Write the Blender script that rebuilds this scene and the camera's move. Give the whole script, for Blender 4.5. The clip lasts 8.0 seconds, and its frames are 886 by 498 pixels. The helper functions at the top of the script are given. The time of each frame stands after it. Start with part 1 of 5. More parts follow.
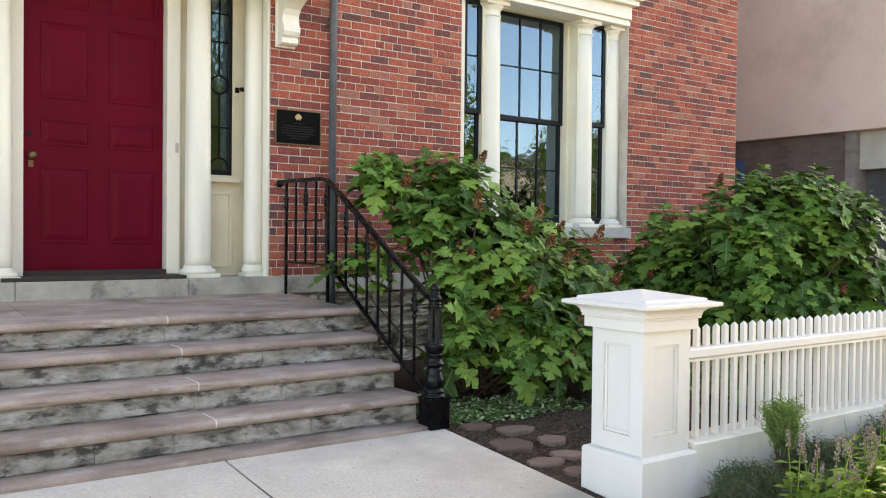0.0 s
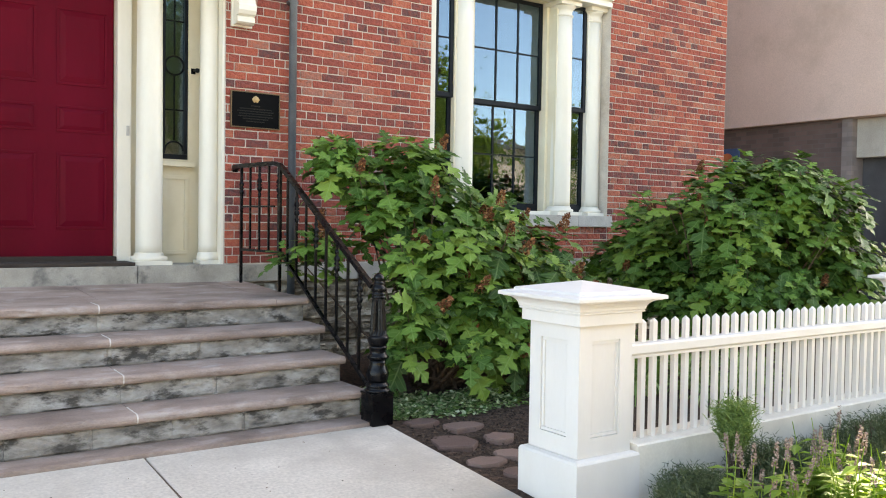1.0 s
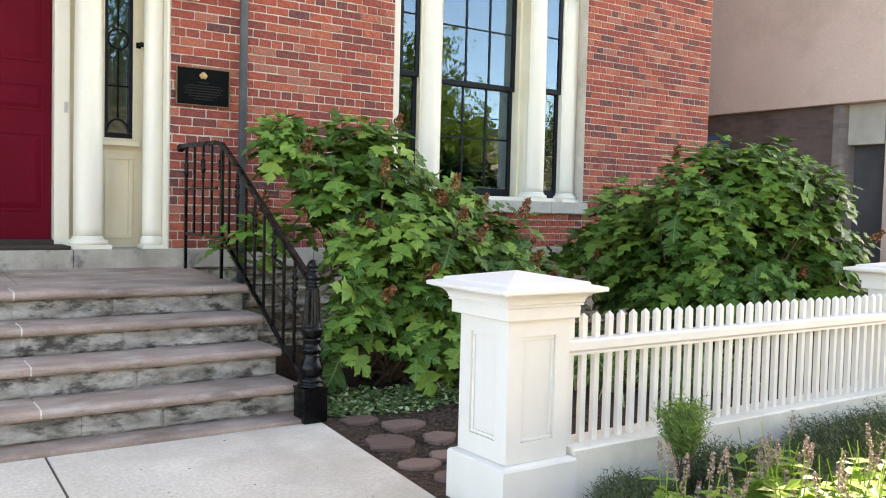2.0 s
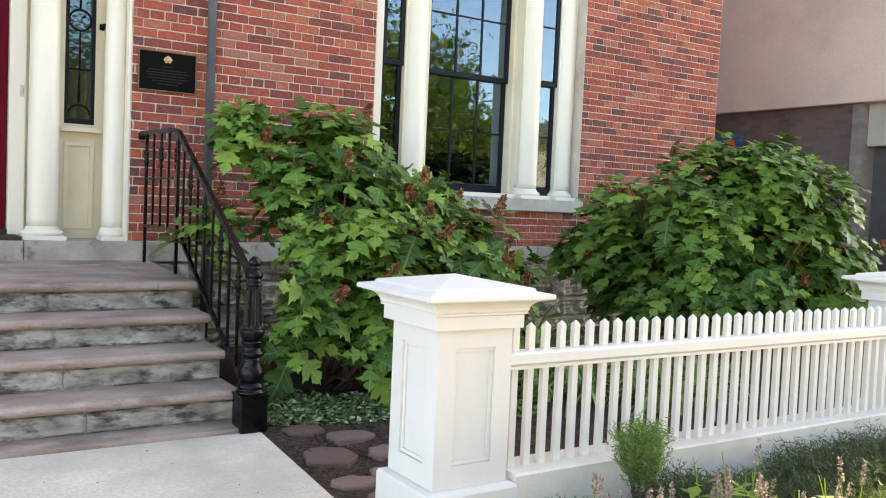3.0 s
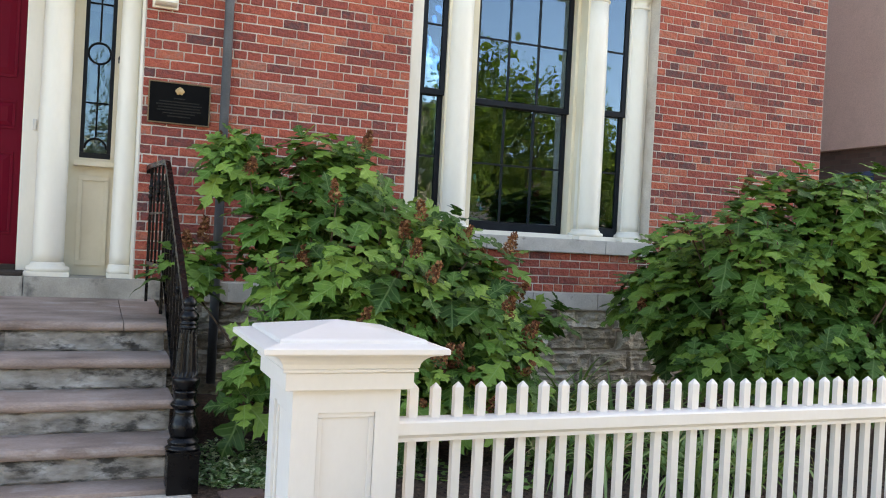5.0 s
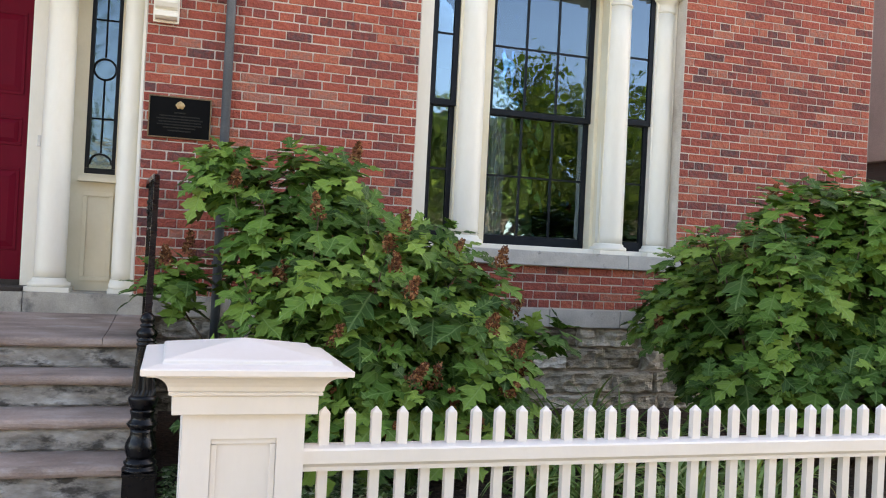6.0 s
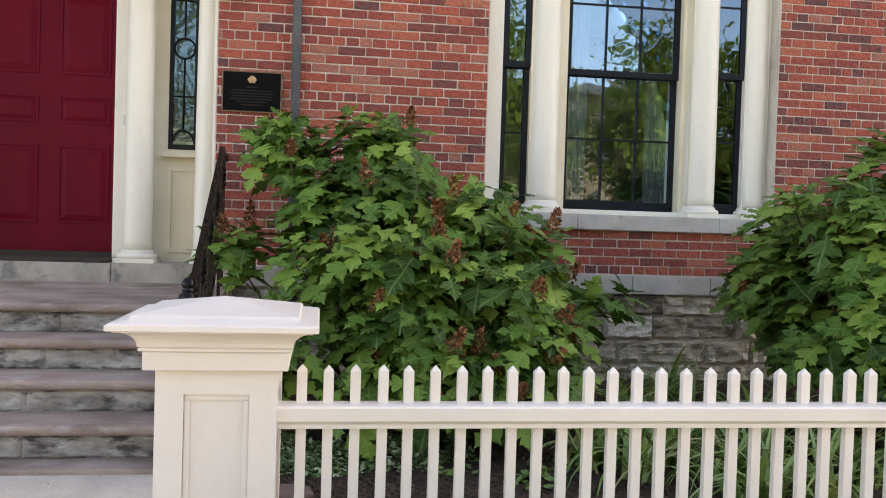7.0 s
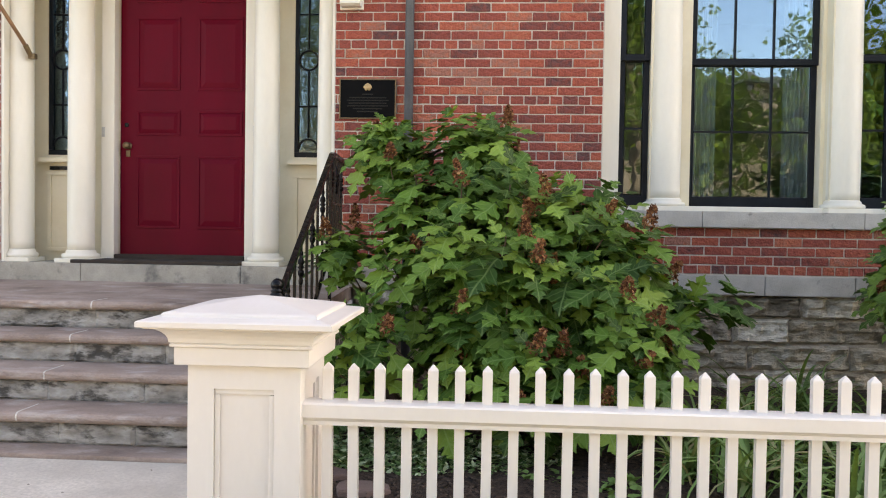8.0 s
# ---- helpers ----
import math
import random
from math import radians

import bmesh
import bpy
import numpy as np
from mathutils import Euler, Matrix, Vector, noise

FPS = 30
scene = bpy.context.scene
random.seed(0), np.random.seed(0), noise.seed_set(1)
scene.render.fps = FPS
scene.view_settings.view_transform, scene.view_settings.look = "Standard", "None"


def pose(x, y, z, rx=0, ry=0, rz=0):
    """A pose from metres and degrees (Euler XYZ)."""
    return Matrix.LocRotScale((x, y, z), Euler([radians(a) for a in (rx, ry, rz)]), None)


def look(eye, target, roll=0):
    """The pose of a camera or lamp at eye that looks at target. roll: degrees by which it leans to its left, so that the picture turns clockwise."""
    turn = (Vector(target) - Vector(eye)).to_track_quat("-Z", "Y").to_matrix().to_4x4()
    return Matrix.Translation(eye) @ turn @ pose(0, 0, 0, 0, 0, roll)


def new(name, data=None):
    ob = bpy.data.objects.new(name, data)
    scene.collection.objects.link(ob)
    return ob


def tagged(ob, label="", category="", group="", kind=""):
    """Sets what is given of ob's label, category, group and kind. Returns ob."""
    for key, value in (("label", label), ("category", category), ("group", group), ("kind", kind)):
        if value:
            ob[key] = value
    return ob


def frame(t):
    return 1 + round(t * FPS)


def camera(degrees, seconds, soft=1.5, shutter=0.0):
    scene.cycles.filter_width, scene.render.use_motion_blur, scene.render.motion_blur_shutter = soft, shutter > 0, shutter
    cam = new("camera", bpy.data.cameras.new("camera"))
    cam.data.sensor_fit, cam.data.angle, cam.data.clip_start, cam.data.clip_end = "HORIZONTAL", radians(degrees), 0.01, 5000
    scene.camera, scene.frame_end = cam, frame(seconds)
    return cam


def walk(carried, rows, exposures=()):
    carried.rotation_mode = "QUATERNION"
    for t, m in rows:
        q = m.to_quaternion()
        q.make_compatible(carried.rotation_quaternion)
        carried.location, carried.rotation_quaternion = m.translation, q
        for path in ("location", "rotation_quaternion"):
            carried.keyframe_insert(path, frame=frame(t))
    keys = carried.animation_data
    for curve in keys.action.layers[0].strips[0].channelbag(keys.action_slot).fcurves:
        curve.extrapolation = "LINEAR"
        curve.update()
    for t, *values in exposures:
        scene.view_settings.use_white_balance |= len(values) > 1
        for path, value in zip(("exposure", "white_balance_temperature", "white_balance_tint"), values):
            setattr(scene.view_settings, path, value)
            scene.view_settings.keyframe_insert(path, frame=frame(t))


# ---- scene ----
cam = camera(54.7, 8.0, soft=1.05)
METRES, EYE, TILT, LEAN, TURN = 5.2, 1.57, 0.0, 0.0, -37.2
PATH = [
    (0, (0.665, 0.218, 1.345), (1.825, 1.848, 1.31), 0.6),
    (0.5, (0.93, 0.239, 1.342), (2.088, 1.869, 1.305), 0.6),
    (1, (1.202, 0.191, 1.341), (2.337, 1.837, 1.279), 0.9),
    (1.5, (1.458, 0.219, 1.33), (2.601, 1.858, 1.249), 1.1),
    (3, (2.33, 0.389, 1.344), (3.408, 2.071, 1.241), 2.5),
    (3.5, (2.6, 0.431, 1.338), (3.67, 2.119, 1.252), 3.0),
    (4, (2.912, 0.506, 1.359), (3.866, 2.264, 1.32), 2.0),
    (4.5, (3.199, 0.534, 1.331), (4.017, 2.359, 1.309), 2.0),
    (4.7, (3.357, 0.53, 1.331), (4.147, 2.367, 1.315), 2.5),
    (5.8, (4.045, 0.545, 1.354), (4.701, 2.434, 1.359), 3.0),
    (6, (4.166, 0.573, 1.351), (4.766, 2.481, 1.369), 2.9),
    (6.5, (4.442, 0.552, 1.319), (4.856, 2.509, 1.308), 3.1),
    (7, (4.722, 0.554, 1.302), (5.007, 2.533, 1.25), 1.8),
    (7.5, (5.003, 0.562, 1.289), (5.095, 2.558, 1.221), 0.9),
    (8, (5.247, 0.567, 1.297), (5.115, 2.562, 1.243), 0.9),
]
LOOKS = [(0.0, 3.04, 9500, 9), (1.5, 3.26, 9500, 9), (3.5, 3.15, 9300, 9), (4.5, 2.98, 8800, 9), (6.0, 2.95, 9000, 14), (7.0, 2.85, 9700, 15), (8.0, 2.98, 10100, 15)]
walk(cam, [(t, look(eye, target, roll)) for t, eye, target, roll in PATH], [(t, stops, kelvin, tint) for t, stops, kelvin, tint in LOOKS])

# ---- light ----
world = bpy.data.worlds.new("world")
scene.world = world
world.use_nodes = True
SUN_AZ, SUN_EL = 72.0, 33.0          # degrees clockwise from +y, and above the horizon
wn = world.node_tree
sky = wn.nodes.new("ShaderNodeTexSky")
sky.sky_type = "NISHITA"
sky.sun_disc = False
sky.air_density, sky.dust_density, sky.ozone_density = 0.6, 0.8, 1.2
sky.sun_elevation, sky.sun_rotation = radians(SUN_EL), radians(SUN_AZ)
wn.nodes["Background"].inputs["Strength"].default_value = 0.125
wn.links.new(sky.outputs["Color"], wn.nodes["Background"].inputs["Color"])
sun_way = Vector((math.sin(radians(SUN_AZ)) * math.cos(radians(SUN_EL)), math.cos(radians(SUN_AZ)) * math.cos(radians(SUN_EL)), math.sin(radians(SUN_EL))))
sun = new("sun", bpy.data.lights.new("sun", "SUN"))
sun.data.energy, sun.data.angle, sun.data.color = 3.3, radians(0.55), (1.0, 0.95, 0.87)
sun.matrix_world = look(sun_way * 60, (0, 0, 0))


# ---- materials ----
def ramp(nt, stops):
    r = nt.nodes.new("ShaderNodeValToRGB")
    while len(r.color_ramp.elements) < len(stops):
        r.color_ramp.elements.new(0.5)
    for e, (p, c) in zip(r.color_ramp.elements, stops):
        e.position, e.color = p, (*c, 1)
    return r


def noise_node(nt, vec, scale, detail=4, rough=0.55):
    n = nt.nodes.new("ShaderNodeTexNoise")
    n.inputs["Scale"].default_value, n.inputs["Detail"].default_value, n.inputs["Roughness"].default_value = scale, detail, rough
    nt.links.new(vec, n.inputs["Vector"])
    return n


def mixed(nt, kind, fac, a, b):
    m = nt.nodes.new("ShaderNodeMix")
    m.data_type, m.blend_type = "RGBA", kind
    for value, socket in ((fac, m.inputs[0]), (a, m.inputs[6]), (b, m.inputs[7])):
        if hasattr(value, "links"):
            nt.links.new(value, socket)
        else:
            socket.default_value = value if isinstance(value, float) else (*value, 1)
    return m.outputs[2]


def surface(name, stops, scale=6.0, fine=90.0, rough=0.7, bump=0.2, metal=0.0, vary="", spread=0.25, stretch=(1, 1, 1), stain=None, stain_scale=1.5, grained=0.6, spec=0.4, stain_at=(0.46, 0.68)):
    """A worn surface: a ramp over broad noise, fine grain, bump; vary: '' or 'object' or 'island' for piece-to-piece shifts."""
    m = bpy.data.materials.new(name)
    m.use_nodes = True
    nt = m.node_tree
    bsdf = nt.nodes["Principled BSDF"]
    co = nt.nodes.new("ShaderNodeTexCoord").outputs["Object"]
    if vary != "object":
        geo = nt.nodes.new("ShaderNodeNewGeometry")
        co = geo.outputs["Position"]
    mp = nt.nodes.new("ShaderNodeMapping")
    mp.inputs["Scale"].default_value = stretch
    nt.links.new(co, mp.inputs["Vector"])
    vec = mp.outputs["Vector"]
    broad = noise_node(nt, vec, scale)
    grain = noise_node(nt, vec, fine, 3)
    r = ramp(nt, stops)
    if vary:
        if vary == "object":
            rnd = nt.nodes.new("ShaderNodeObjectInfo").outputs["Random"]
        else:
            rnd = geo.outputs["Random Per Island"]
        add = nt.nodes.new("ShaderNodeMath")
        add.operation = "MULTIPLY_ADD"
        nt.links.new(broad.outputs["Fac"], add.inputs[0])
        add.inputs[1].default_value = spread
        nt.links.new(rnd, add.inputs[2])
        sub = nt.nodes.new("ShaderNodeMath")
        sub.operation = "SUBTRACT"
        nt.links.new(add.outputs[0], sub.inputs[0])
        sub.inputs[1].default_value = spread / 2
        nt.links.new(sub.outputs[0], r.inputs["Fac"])
    else:
        nt.links.new(broad.outputs["Fac"], r.inputs["Fac"])
    g = ramp(nt, [(0.3, (0.78, 0.78, 0.78)), (0.7, (1.12, 1.12, 1.12))])
    nt.links.new(grain.outputs["Fac"], g.inputs["Fac"])
    col = mixed(nt, "MULTIPLY", grained, r.outputs["Color"], g.outputs["Color"])
    if stain:
        s = noise_node(nt, vec, stain_scale, 6, 0.65)
        sr = ramp(nt, [(stain_at[0], (0, 0, 0)), (stain_at[1], (1, 1, 1))])
        nt.links.new(s.outputs["Fac"], sr.inputs["Fac"])
        col = mixed(nt, "MIX", sr.outputs["Color"], col, stain)
    nt.links.new(col, bsdf.inputs["Base Color"])
    rr = nt.nodes.new("ShaderNodeMapRange")
    rr.inputs["To Min"].default_value, rr.inputs["To Max"].default_value = max(rough - 0.1, 0.03), min(rough + 0.1, 1.0)
    nt.links.new(broad.outputs["Fac"], rr.inputs["Value"])
    nt.links.new(rr.outputs["Result"], bsdf.inputs["Roughness"])
    bsdf.inputs["Metallic"].default_value, bsdf.inputs["Specular IOR Level"].default_value = metal, spec
    if bump:
        b1 = nt.nodes.new("ShaderNodeBump")
        b1.inputs["Strength"].default_value, b1.inputs["Distance"].default_value = bump, 0.01
        nt.links.new(grain.outputs["Fac"], b1.inputs["Height"])
        b2 = nt.nodes.new("ShaderNodeBump")
        b2.inputs["Strength"].default_value, b2.inputs["Distance"].default_value = bump, 0.04
        nt.links.new(broad.outputs["Fac"], b2.inputs["Height"])
        nt.links.new(b1.outputs["Normal"], b2.inputs["Normal"])
        nt.links.new(b2.outputs["Normal"], bsdf.inputs["Normal"])
    return m


def leafy(name, stops, spread=0.3, vary="island", through_light=0.22, rough=0.55):
    """Leaf: diffuse and gloss with some light passing through."""
    m = surface(name, stops, 9.0, 60.0, rough, 0.15, vary=vary, spread=spread)
    nt = m.node_tree
    bsdf, out = nt.nodes["Principled BSDF"], nt.nodes["Material Output"]
    bsdf.inputs["Specular IOR Level"].default_value = 0.24
    tr = nt.nodes.new("ShaderNodeBsdfTranslucent")
    src = bsdf.inputs["Base Color"].links[0].from_socket
    nt.links.new(mixed(nt, "MULTIPLY", 1.0, src, (1.2, 1.3, 0.5)), tr.inputs["Color"])
    mx = nt.nodes.new("ShaderNodeMixShader")
    mx.inputs[0].default_value = through_light
    nt.links.new(bsdf.outputs[0], mx.inputs[1])
    nt.links.new(tr.outputs[0], mx.inputs[2])
    nt.links.new(mx.outputs[0], out.inputs["Surface"])
    return m


def glass_mat(name, ior=2.5, wave=0.0016, tint=(0.86, 0.9, 0.88), scale=3.5):
    """Old drawn glass: clear to look through, wavy reflection."""
    m = bpy.data.materials.new(name)
    m.use_nodes = True
    nt = m.node_tree
    nt.nodes.remove(nt.nodes["Principled BSDF"])
    out = nt.nodes["Material Output"]
    tr, gl, fr, mx = (nt.nodes.new("ShaderNodeBsdfTransparent"), nt.nodes.new("ShaderNodeBsdfGlossy"), nt.nodes.new("ShaderNodeFresnel"), nt.nodes.new("ShaderNodeMixShader"))
    tr.inputs["Color"].default_value = (*tint, 1)
    # Sky blue is put into the gloss colour; the mirrored sky looks bluer.
    gl.inputs["Roughness"].default_value, gl.inputs["Color"].default_value = 0.015, (0.62, 0.85, 1.0, 1)
    fr.inputs["IOR"].default_value = ior
    pos = nt.nodes.new("ShaderNodeNewGeometry").outputs["Position"]
    n = noise_node(nt, pos, scale, 2)
    b = nt.nodes.new("ShaderNodeBump")
    b.inputs["Strength"].default_value, b.inputs["Distance"].default_value = 1.0, wave
    nt.links.new(n.outputs["Fac"], b.inputs["Height"])
    nt.links.new(b.outputs["Normal"], gl.inputs["Normal"])
    nt.links.new(fr.outputs[0], mx.inputs[0])
    nt.links.new(tr.outputs[0], mx.inputs[1])
    nt.links.new(gl.outputs[0], mx.inputs[2])
    nt.links.new(mx.outputs[0], out.inputs["Surface"])
    return m


def brick_pattern(name, c1, c2, mortar, length=0.214, course=0.074):
    """Brickwork too far or too high to build piece by piece."""
    m = surface(name, [(0.3, c1), (0.7, c2)], 2.0, 60.0, 0.85, 0.15)
    nt = m.node_tree
    bsdf = nt.nodes["Principled BSDF"]
    geo = nt.nodes.new("ShaderNodeNewGeometry")
    sep, com = nt.nodes.new("ShaderNodeSeparateXYZ"), nt.nodes.new("ShaderNodeCombineXYZ")
    nt.links.new(geo.outputs["Position"], sep.inputs[0])
    add = nt.nodes.new("ShaderNodeMath")
    nt.links.new(sep.outputs[0], add.inputs[0])
    nt.links.new(sep.outputs[1], add.inputs[1])
    nt.links.new(add.outputs[0], com.inputs[0])
    nt.links.new(sep.outputs[2], com.inputs[1])
    bt = nt.nodes.new("ShaderNodeTexBrick")
    for key, v in (("Scale", 1.0), ("Brick Width", length), ("Row Height", course), ("Mortar Size", 0.005), ("Bias", 0.0)):
        bt.inputs[key].default_value = v
    bt.inputs["Color1"].default_value, bt.inputs["Color2"].default_value, bt.inputs["Mortar"].default_value = (*c1, 1), (*c2, 1), (*mortar, 1)
    nt.links.new(com.outputs[0], bt.inputs["Vector"])
    n = noise_node(nt, geo.outputs["Position"], 1.3)
    g = ramp(nt, [(0.3, (0.75, 0.75, 0.75)), (0.7, (1.1, 1.1, 1.1))])
    nt.links.new(n.outputs["Fac"], g.inputs["Fac"])
    nt.links.new(mixed(nt, "MULTIPLY", 1.0, bt.outputs["Color"], g.outputs["Color"]), bsdf.inputs["Base Color"])
    return m


BRICK_STOPS = [(0.0, (0.13, 0.055, 0.052)), (0.10, (0.21, 0.06, 0.05)), (0.26, (0.28, 0.065, 0.048)), (0.52, (0.36, 0.08, 0.054)), (0.74, (0.43, 0.10, 0.06)), (0.88, (0.47, 0.135, 0.078)), (1.0, (0.37, 0.15, 0.11))]
M_brick = surface("fired_brick", BRICK_STOPS, 26, 80, 0.88, 0.8, vary="object", spread=0.7, grained=0.9)
M_brick_wall = surface("fired_brick_wall", BRICK_STOPS, 26, 80, 0.88, 0.8, vary="island", spread=0.7, grained=0.9)
M_mortar = surface("lime_mortar", [(0.25, (0.48, 0.42, 0.355)), (0.75, (0.68, 0.615, 0.53))], 5, 160, 0.95, 0.5, stain=(0.34, 0.27, 0.215), stain_scale=1.4, stain_at=(0.5, 0.72))
M_upper = brick_pattern("brickwork_high", (0.33, 0.09, 0.06), (0.43, 0.13, 0.08), (0.55, 0.49, 0.43))
M_cream = surface("cream_paint", [(0.3, (0.72, 0.64, 0.47)), (0.7, (0.78, 0.71, 0.545))], 3, 40, 0.45, 0.05, stain=(0.70, 0.62, 0.45), stain_scale=1.6, grained=0.1)
M_white = surface("white_paint", [(0.3, (0.73, 0.685, 0.575)), (0.7, (0.79, 0.745, 0.645))], 3, 50, 0.42, 0.02, stretch=(1, 1, 0.35), grained=0.08)
M_fence = surface("fence_paint", [(0.3, (0.68, 0.65, 0.605)), (0.7, (0.73, 0.70, 0.66))], 4, 60, 0.4, 0.02, stretch=(1, 1, 0.4), grained=0.06)
M_door = surface("red_door_paint", [(0.3, (0.105, 0.003, 0.011)), (0.7, (0.14, 0.004, 0.015))], 3, 60, 0.38, 0.03, stretch=(1, 1, 0.3), grained=0.15, spec=0.06)
M_black = surface("black_sash_paint", [(0.3, (0.007, 0.009, 0.012)), (0.7, (0.013, 0.016, 0.02))], 6, 80, 0.4, 0.06, spec=0.15)
M_iron = surface("black_iron_paint", [(0.3, (0.0012, 0.0012, 0.0016)), (0.7, (0.003, 0.003, 0.004))], 12, 120, 0.28, 0.12, spec=0.22)
M_lead = surface("lead_came", [(0.3, (0.006, 0.006, 0.007)), (0.7, (0.012, 0.012, 0.014))], 12, 120, 0.5, 0.1, spec=0.15)
M_steel = surface("dull_steel", [(0.3, (0.42, 0.41, 0.39)), (0.7, (0.55, 0.54, 0.52))], 12, 120, 0.4, 0.1, metal=0.7)
M_pipe = surface("grey_pipe_paint", [(0.3, (0.075, 0.085, 0.095)), (0.7, (0.11, 0.12, 0.13))], 6, 80, 0.45, 0.08)
M_plaque = surface("black_plaque", [(0.3, (0.003, 0.0032, 0.0032)), (0.7, (0.005, 0.005, 0.005))], 8, 120, 0.45, 0.05, spec=0.05)
M_brass = surface("aged_brass", [(0.3, (0.36, 0.22, 0.10)), (0.7, (0.50, 0.34, 0.17))], 10, 90, 0.4, 0.1, metal=0.8)
M_bronze = surface("dark_bronze_letters", [(0.3, (0.012, 0.011, 0.009)), (0.7, (0.02, 0.017, 0.013))], 10, 90, 0.5, 0.05, metal=0.2, spec=0.2)
M_tread = surface("brownstone_tread", [(0.3, (0.20, 0.145, 0.118)), (0.5, (0.32, 0.24, 0.20)), (0.7, (0.43, 0.335, 0.285))], 2.6, 70, 0.78, 0.35, stretch=(0.8, 1.3, 1.5), stain=(0.46, 0.40, 0.36), stain_scale=3.5, stain_at=(0.54, 0.72))
M_joint = surface("pale_pointing", [(0.3, (0.50, 0.47, 0.42)), (0.7, (0.70, 0.67, 0.61))], 14, 90, 0.95, 0.5)
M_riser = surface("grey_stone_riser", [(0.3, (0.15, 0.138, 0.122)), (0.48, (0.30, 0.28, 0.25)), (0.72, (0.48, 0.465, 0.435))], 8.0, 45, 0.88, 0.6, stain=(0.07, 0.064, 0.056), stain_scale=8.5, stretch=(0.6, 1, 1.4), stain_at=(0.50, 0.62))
M_plinth = surface("granite_plinth", [(0.25, (0.27, 0.245, 0.205)), (0.75, (0.48, 0.44, 0.37))], 4, 140, 0.8, 0.25, stain=(0.15, 0.14, 0.125), stain_scale=4.5, stain_at=(0.54, 0.68))
M_sill = surface("granite_sill", [(0.25, (0.38, 0.355, 0.315)), (0.75, (0.55, 0.52, 0.465))], 5, 160, 0.8, 0.5, stain=(0.17, 0.165, 0.155), stain_scale=7.0, stain_at=(0.60, 0.70))
M_found = surface("rough_fieldstone", [(0.0, (0.15, 0.12, 0.085)), (0.35, (0.34, 0.285, 0.21)), (0.65, (0.47, 0.405, 0.31)), (1.0, (0.66, 0.59, 0.48))], 11, 55, 0.92, 1.0, vary="object", spread=1.3, stretch=(0.6, 1, 1.3), grained=0.9)
M_concrete = surface("walk_concrete", [(0.25, (0.52, 0.475, 0.41)), (0.75, (0.66, 0.61, 0.53))], 1.2, 55, 0.88, 0.4, stain=(0.42, 0.38, 0.325), stain_scale=0.9, grained=0.8)
# Unseen sidewalk, toned darker than the walk so it bounces less sun.
M_sidewalk = surface("darker_sidewalk_concrete", [(0.25, (0.27, 0.25, 0.22)), (0.75, (0.36, 0.335, 0.295))], 1.2, 55, 0.9, 0.4, stain=(0.22, 0.20, 0.18), stain_scale=0.9)
M_curb = surface("white_curb_paint", [(0.3, (0.68, 0.64, 0.56)), (0.7, (0.76, 0.72, 0.64))], 3, 60, 0.7, 0.1, stain=(0.58, 0.54, 0.47), stain_scale=1.6, grained=0.25)
M_mulch = surface("bark_mulch", [(0.25, (0.028, 0.017, 0.011)), (0.5, (0.07, 0.042, 0.028)), (0.8, (0.17, 0.105, 0.07))], 30, 120, 0.95, 1.0)
M_chip = surface("bark_chip", [(0.0, (0.02, 0.013, 0.01)), (0.6, (0.06, 0.04, 0.028)), (1.0, (0.16, 0.11, 0.08))], 30, 120, 0.95, 0.4, vary="island")
M_flag = surface("red_flagstone", [(0.25, (0.12, 0.075, 0.062)), (0.75, (0.21, 0.14, 0.115))], 5, 100, 0.85, 0.4, vary="object", spread=0.4)
M_asphalt = surface("street_asphalt", [(0.3, (0.075, 0.072, 0.068)), (0.7, (0.10, 0.097, 0.092))], 2, 200, 0.9, 0.4)
M_tan = surface("tan_stucco", [(0.25, (0.58, 0.43, 0.365)), (0.75, (0.67, 0.51, 0.435))], 0.8, 70, 0.9, 0.25, stain=(0.44, 0.33, 0.27), stain_scale=0.6)
M_dark_brick = brick_pattern("dark_brickwork", (0.10, 0.072, 0.065), (0.15, 0.10, 0.088), (0.12, 0.10, 0.09), 0.21, 0.075)
M_pier = brick_pattern("grey_brick_pier", (0.19, 0.16, 0.15), (0.25, 0.21, 0.195), (0.20, 0.18, 0.17), 0.21, 0.075)
M_board = surface("pale_weathered_board", [(0.3, (0.36, 0.34, 0.30)), (0.7, (0.47, 0.45, 0.40))], 3, 60, 0.8, 0.2)
# One dark tone for the neighbour's doorway bay and the far windows.
M_dark = surface("dark_opening", [(0.3, (0.05, 0.05, 0.055)), (0.7, (0.08, 0.08, 0.085))], 3, 60, 0.6, 0.1)
M_border = surface("dark_bronze", [(0.3, (0.14, 0.09, 0.05)), (0.7, (0.22, 0.15, 0.08))], 10, 90, 0.45, 0.1, metal=0.6)
LEAF_STOPS = [(0.0, (0.024, 0.068, 0.010)), (0.3, (0.048, 0.12, 0.017)), (0.65, (0.10, 0.205, 0.030)), (1.0, (0.20, 0.315, 0.052))]
M_leafA = leafy("hydrangea_leaf", LEAF_STOPS, through_light=0.10, rough=0.5)
M_leafA_piece = leafy("hydrangea_leaf_single", LEAF_STOPS, vary="object", through_light=0.10, rough=0.5)


def calc(nt, kind, a, b=None):
    """One Math node; a and b are sockets or numbers."""
    n = nt.nodes.new("ShaderNodeMath")
    n.operation = kind
    for value, socket in ((a, n.inputs[0]), (b, n.inputs[1])):
        if value is None:
            continue
        if hasattr(value, "links"):
            nt.links.new(value, socket)
        else:
            socket.default_value = value
    return n.outputs[0]


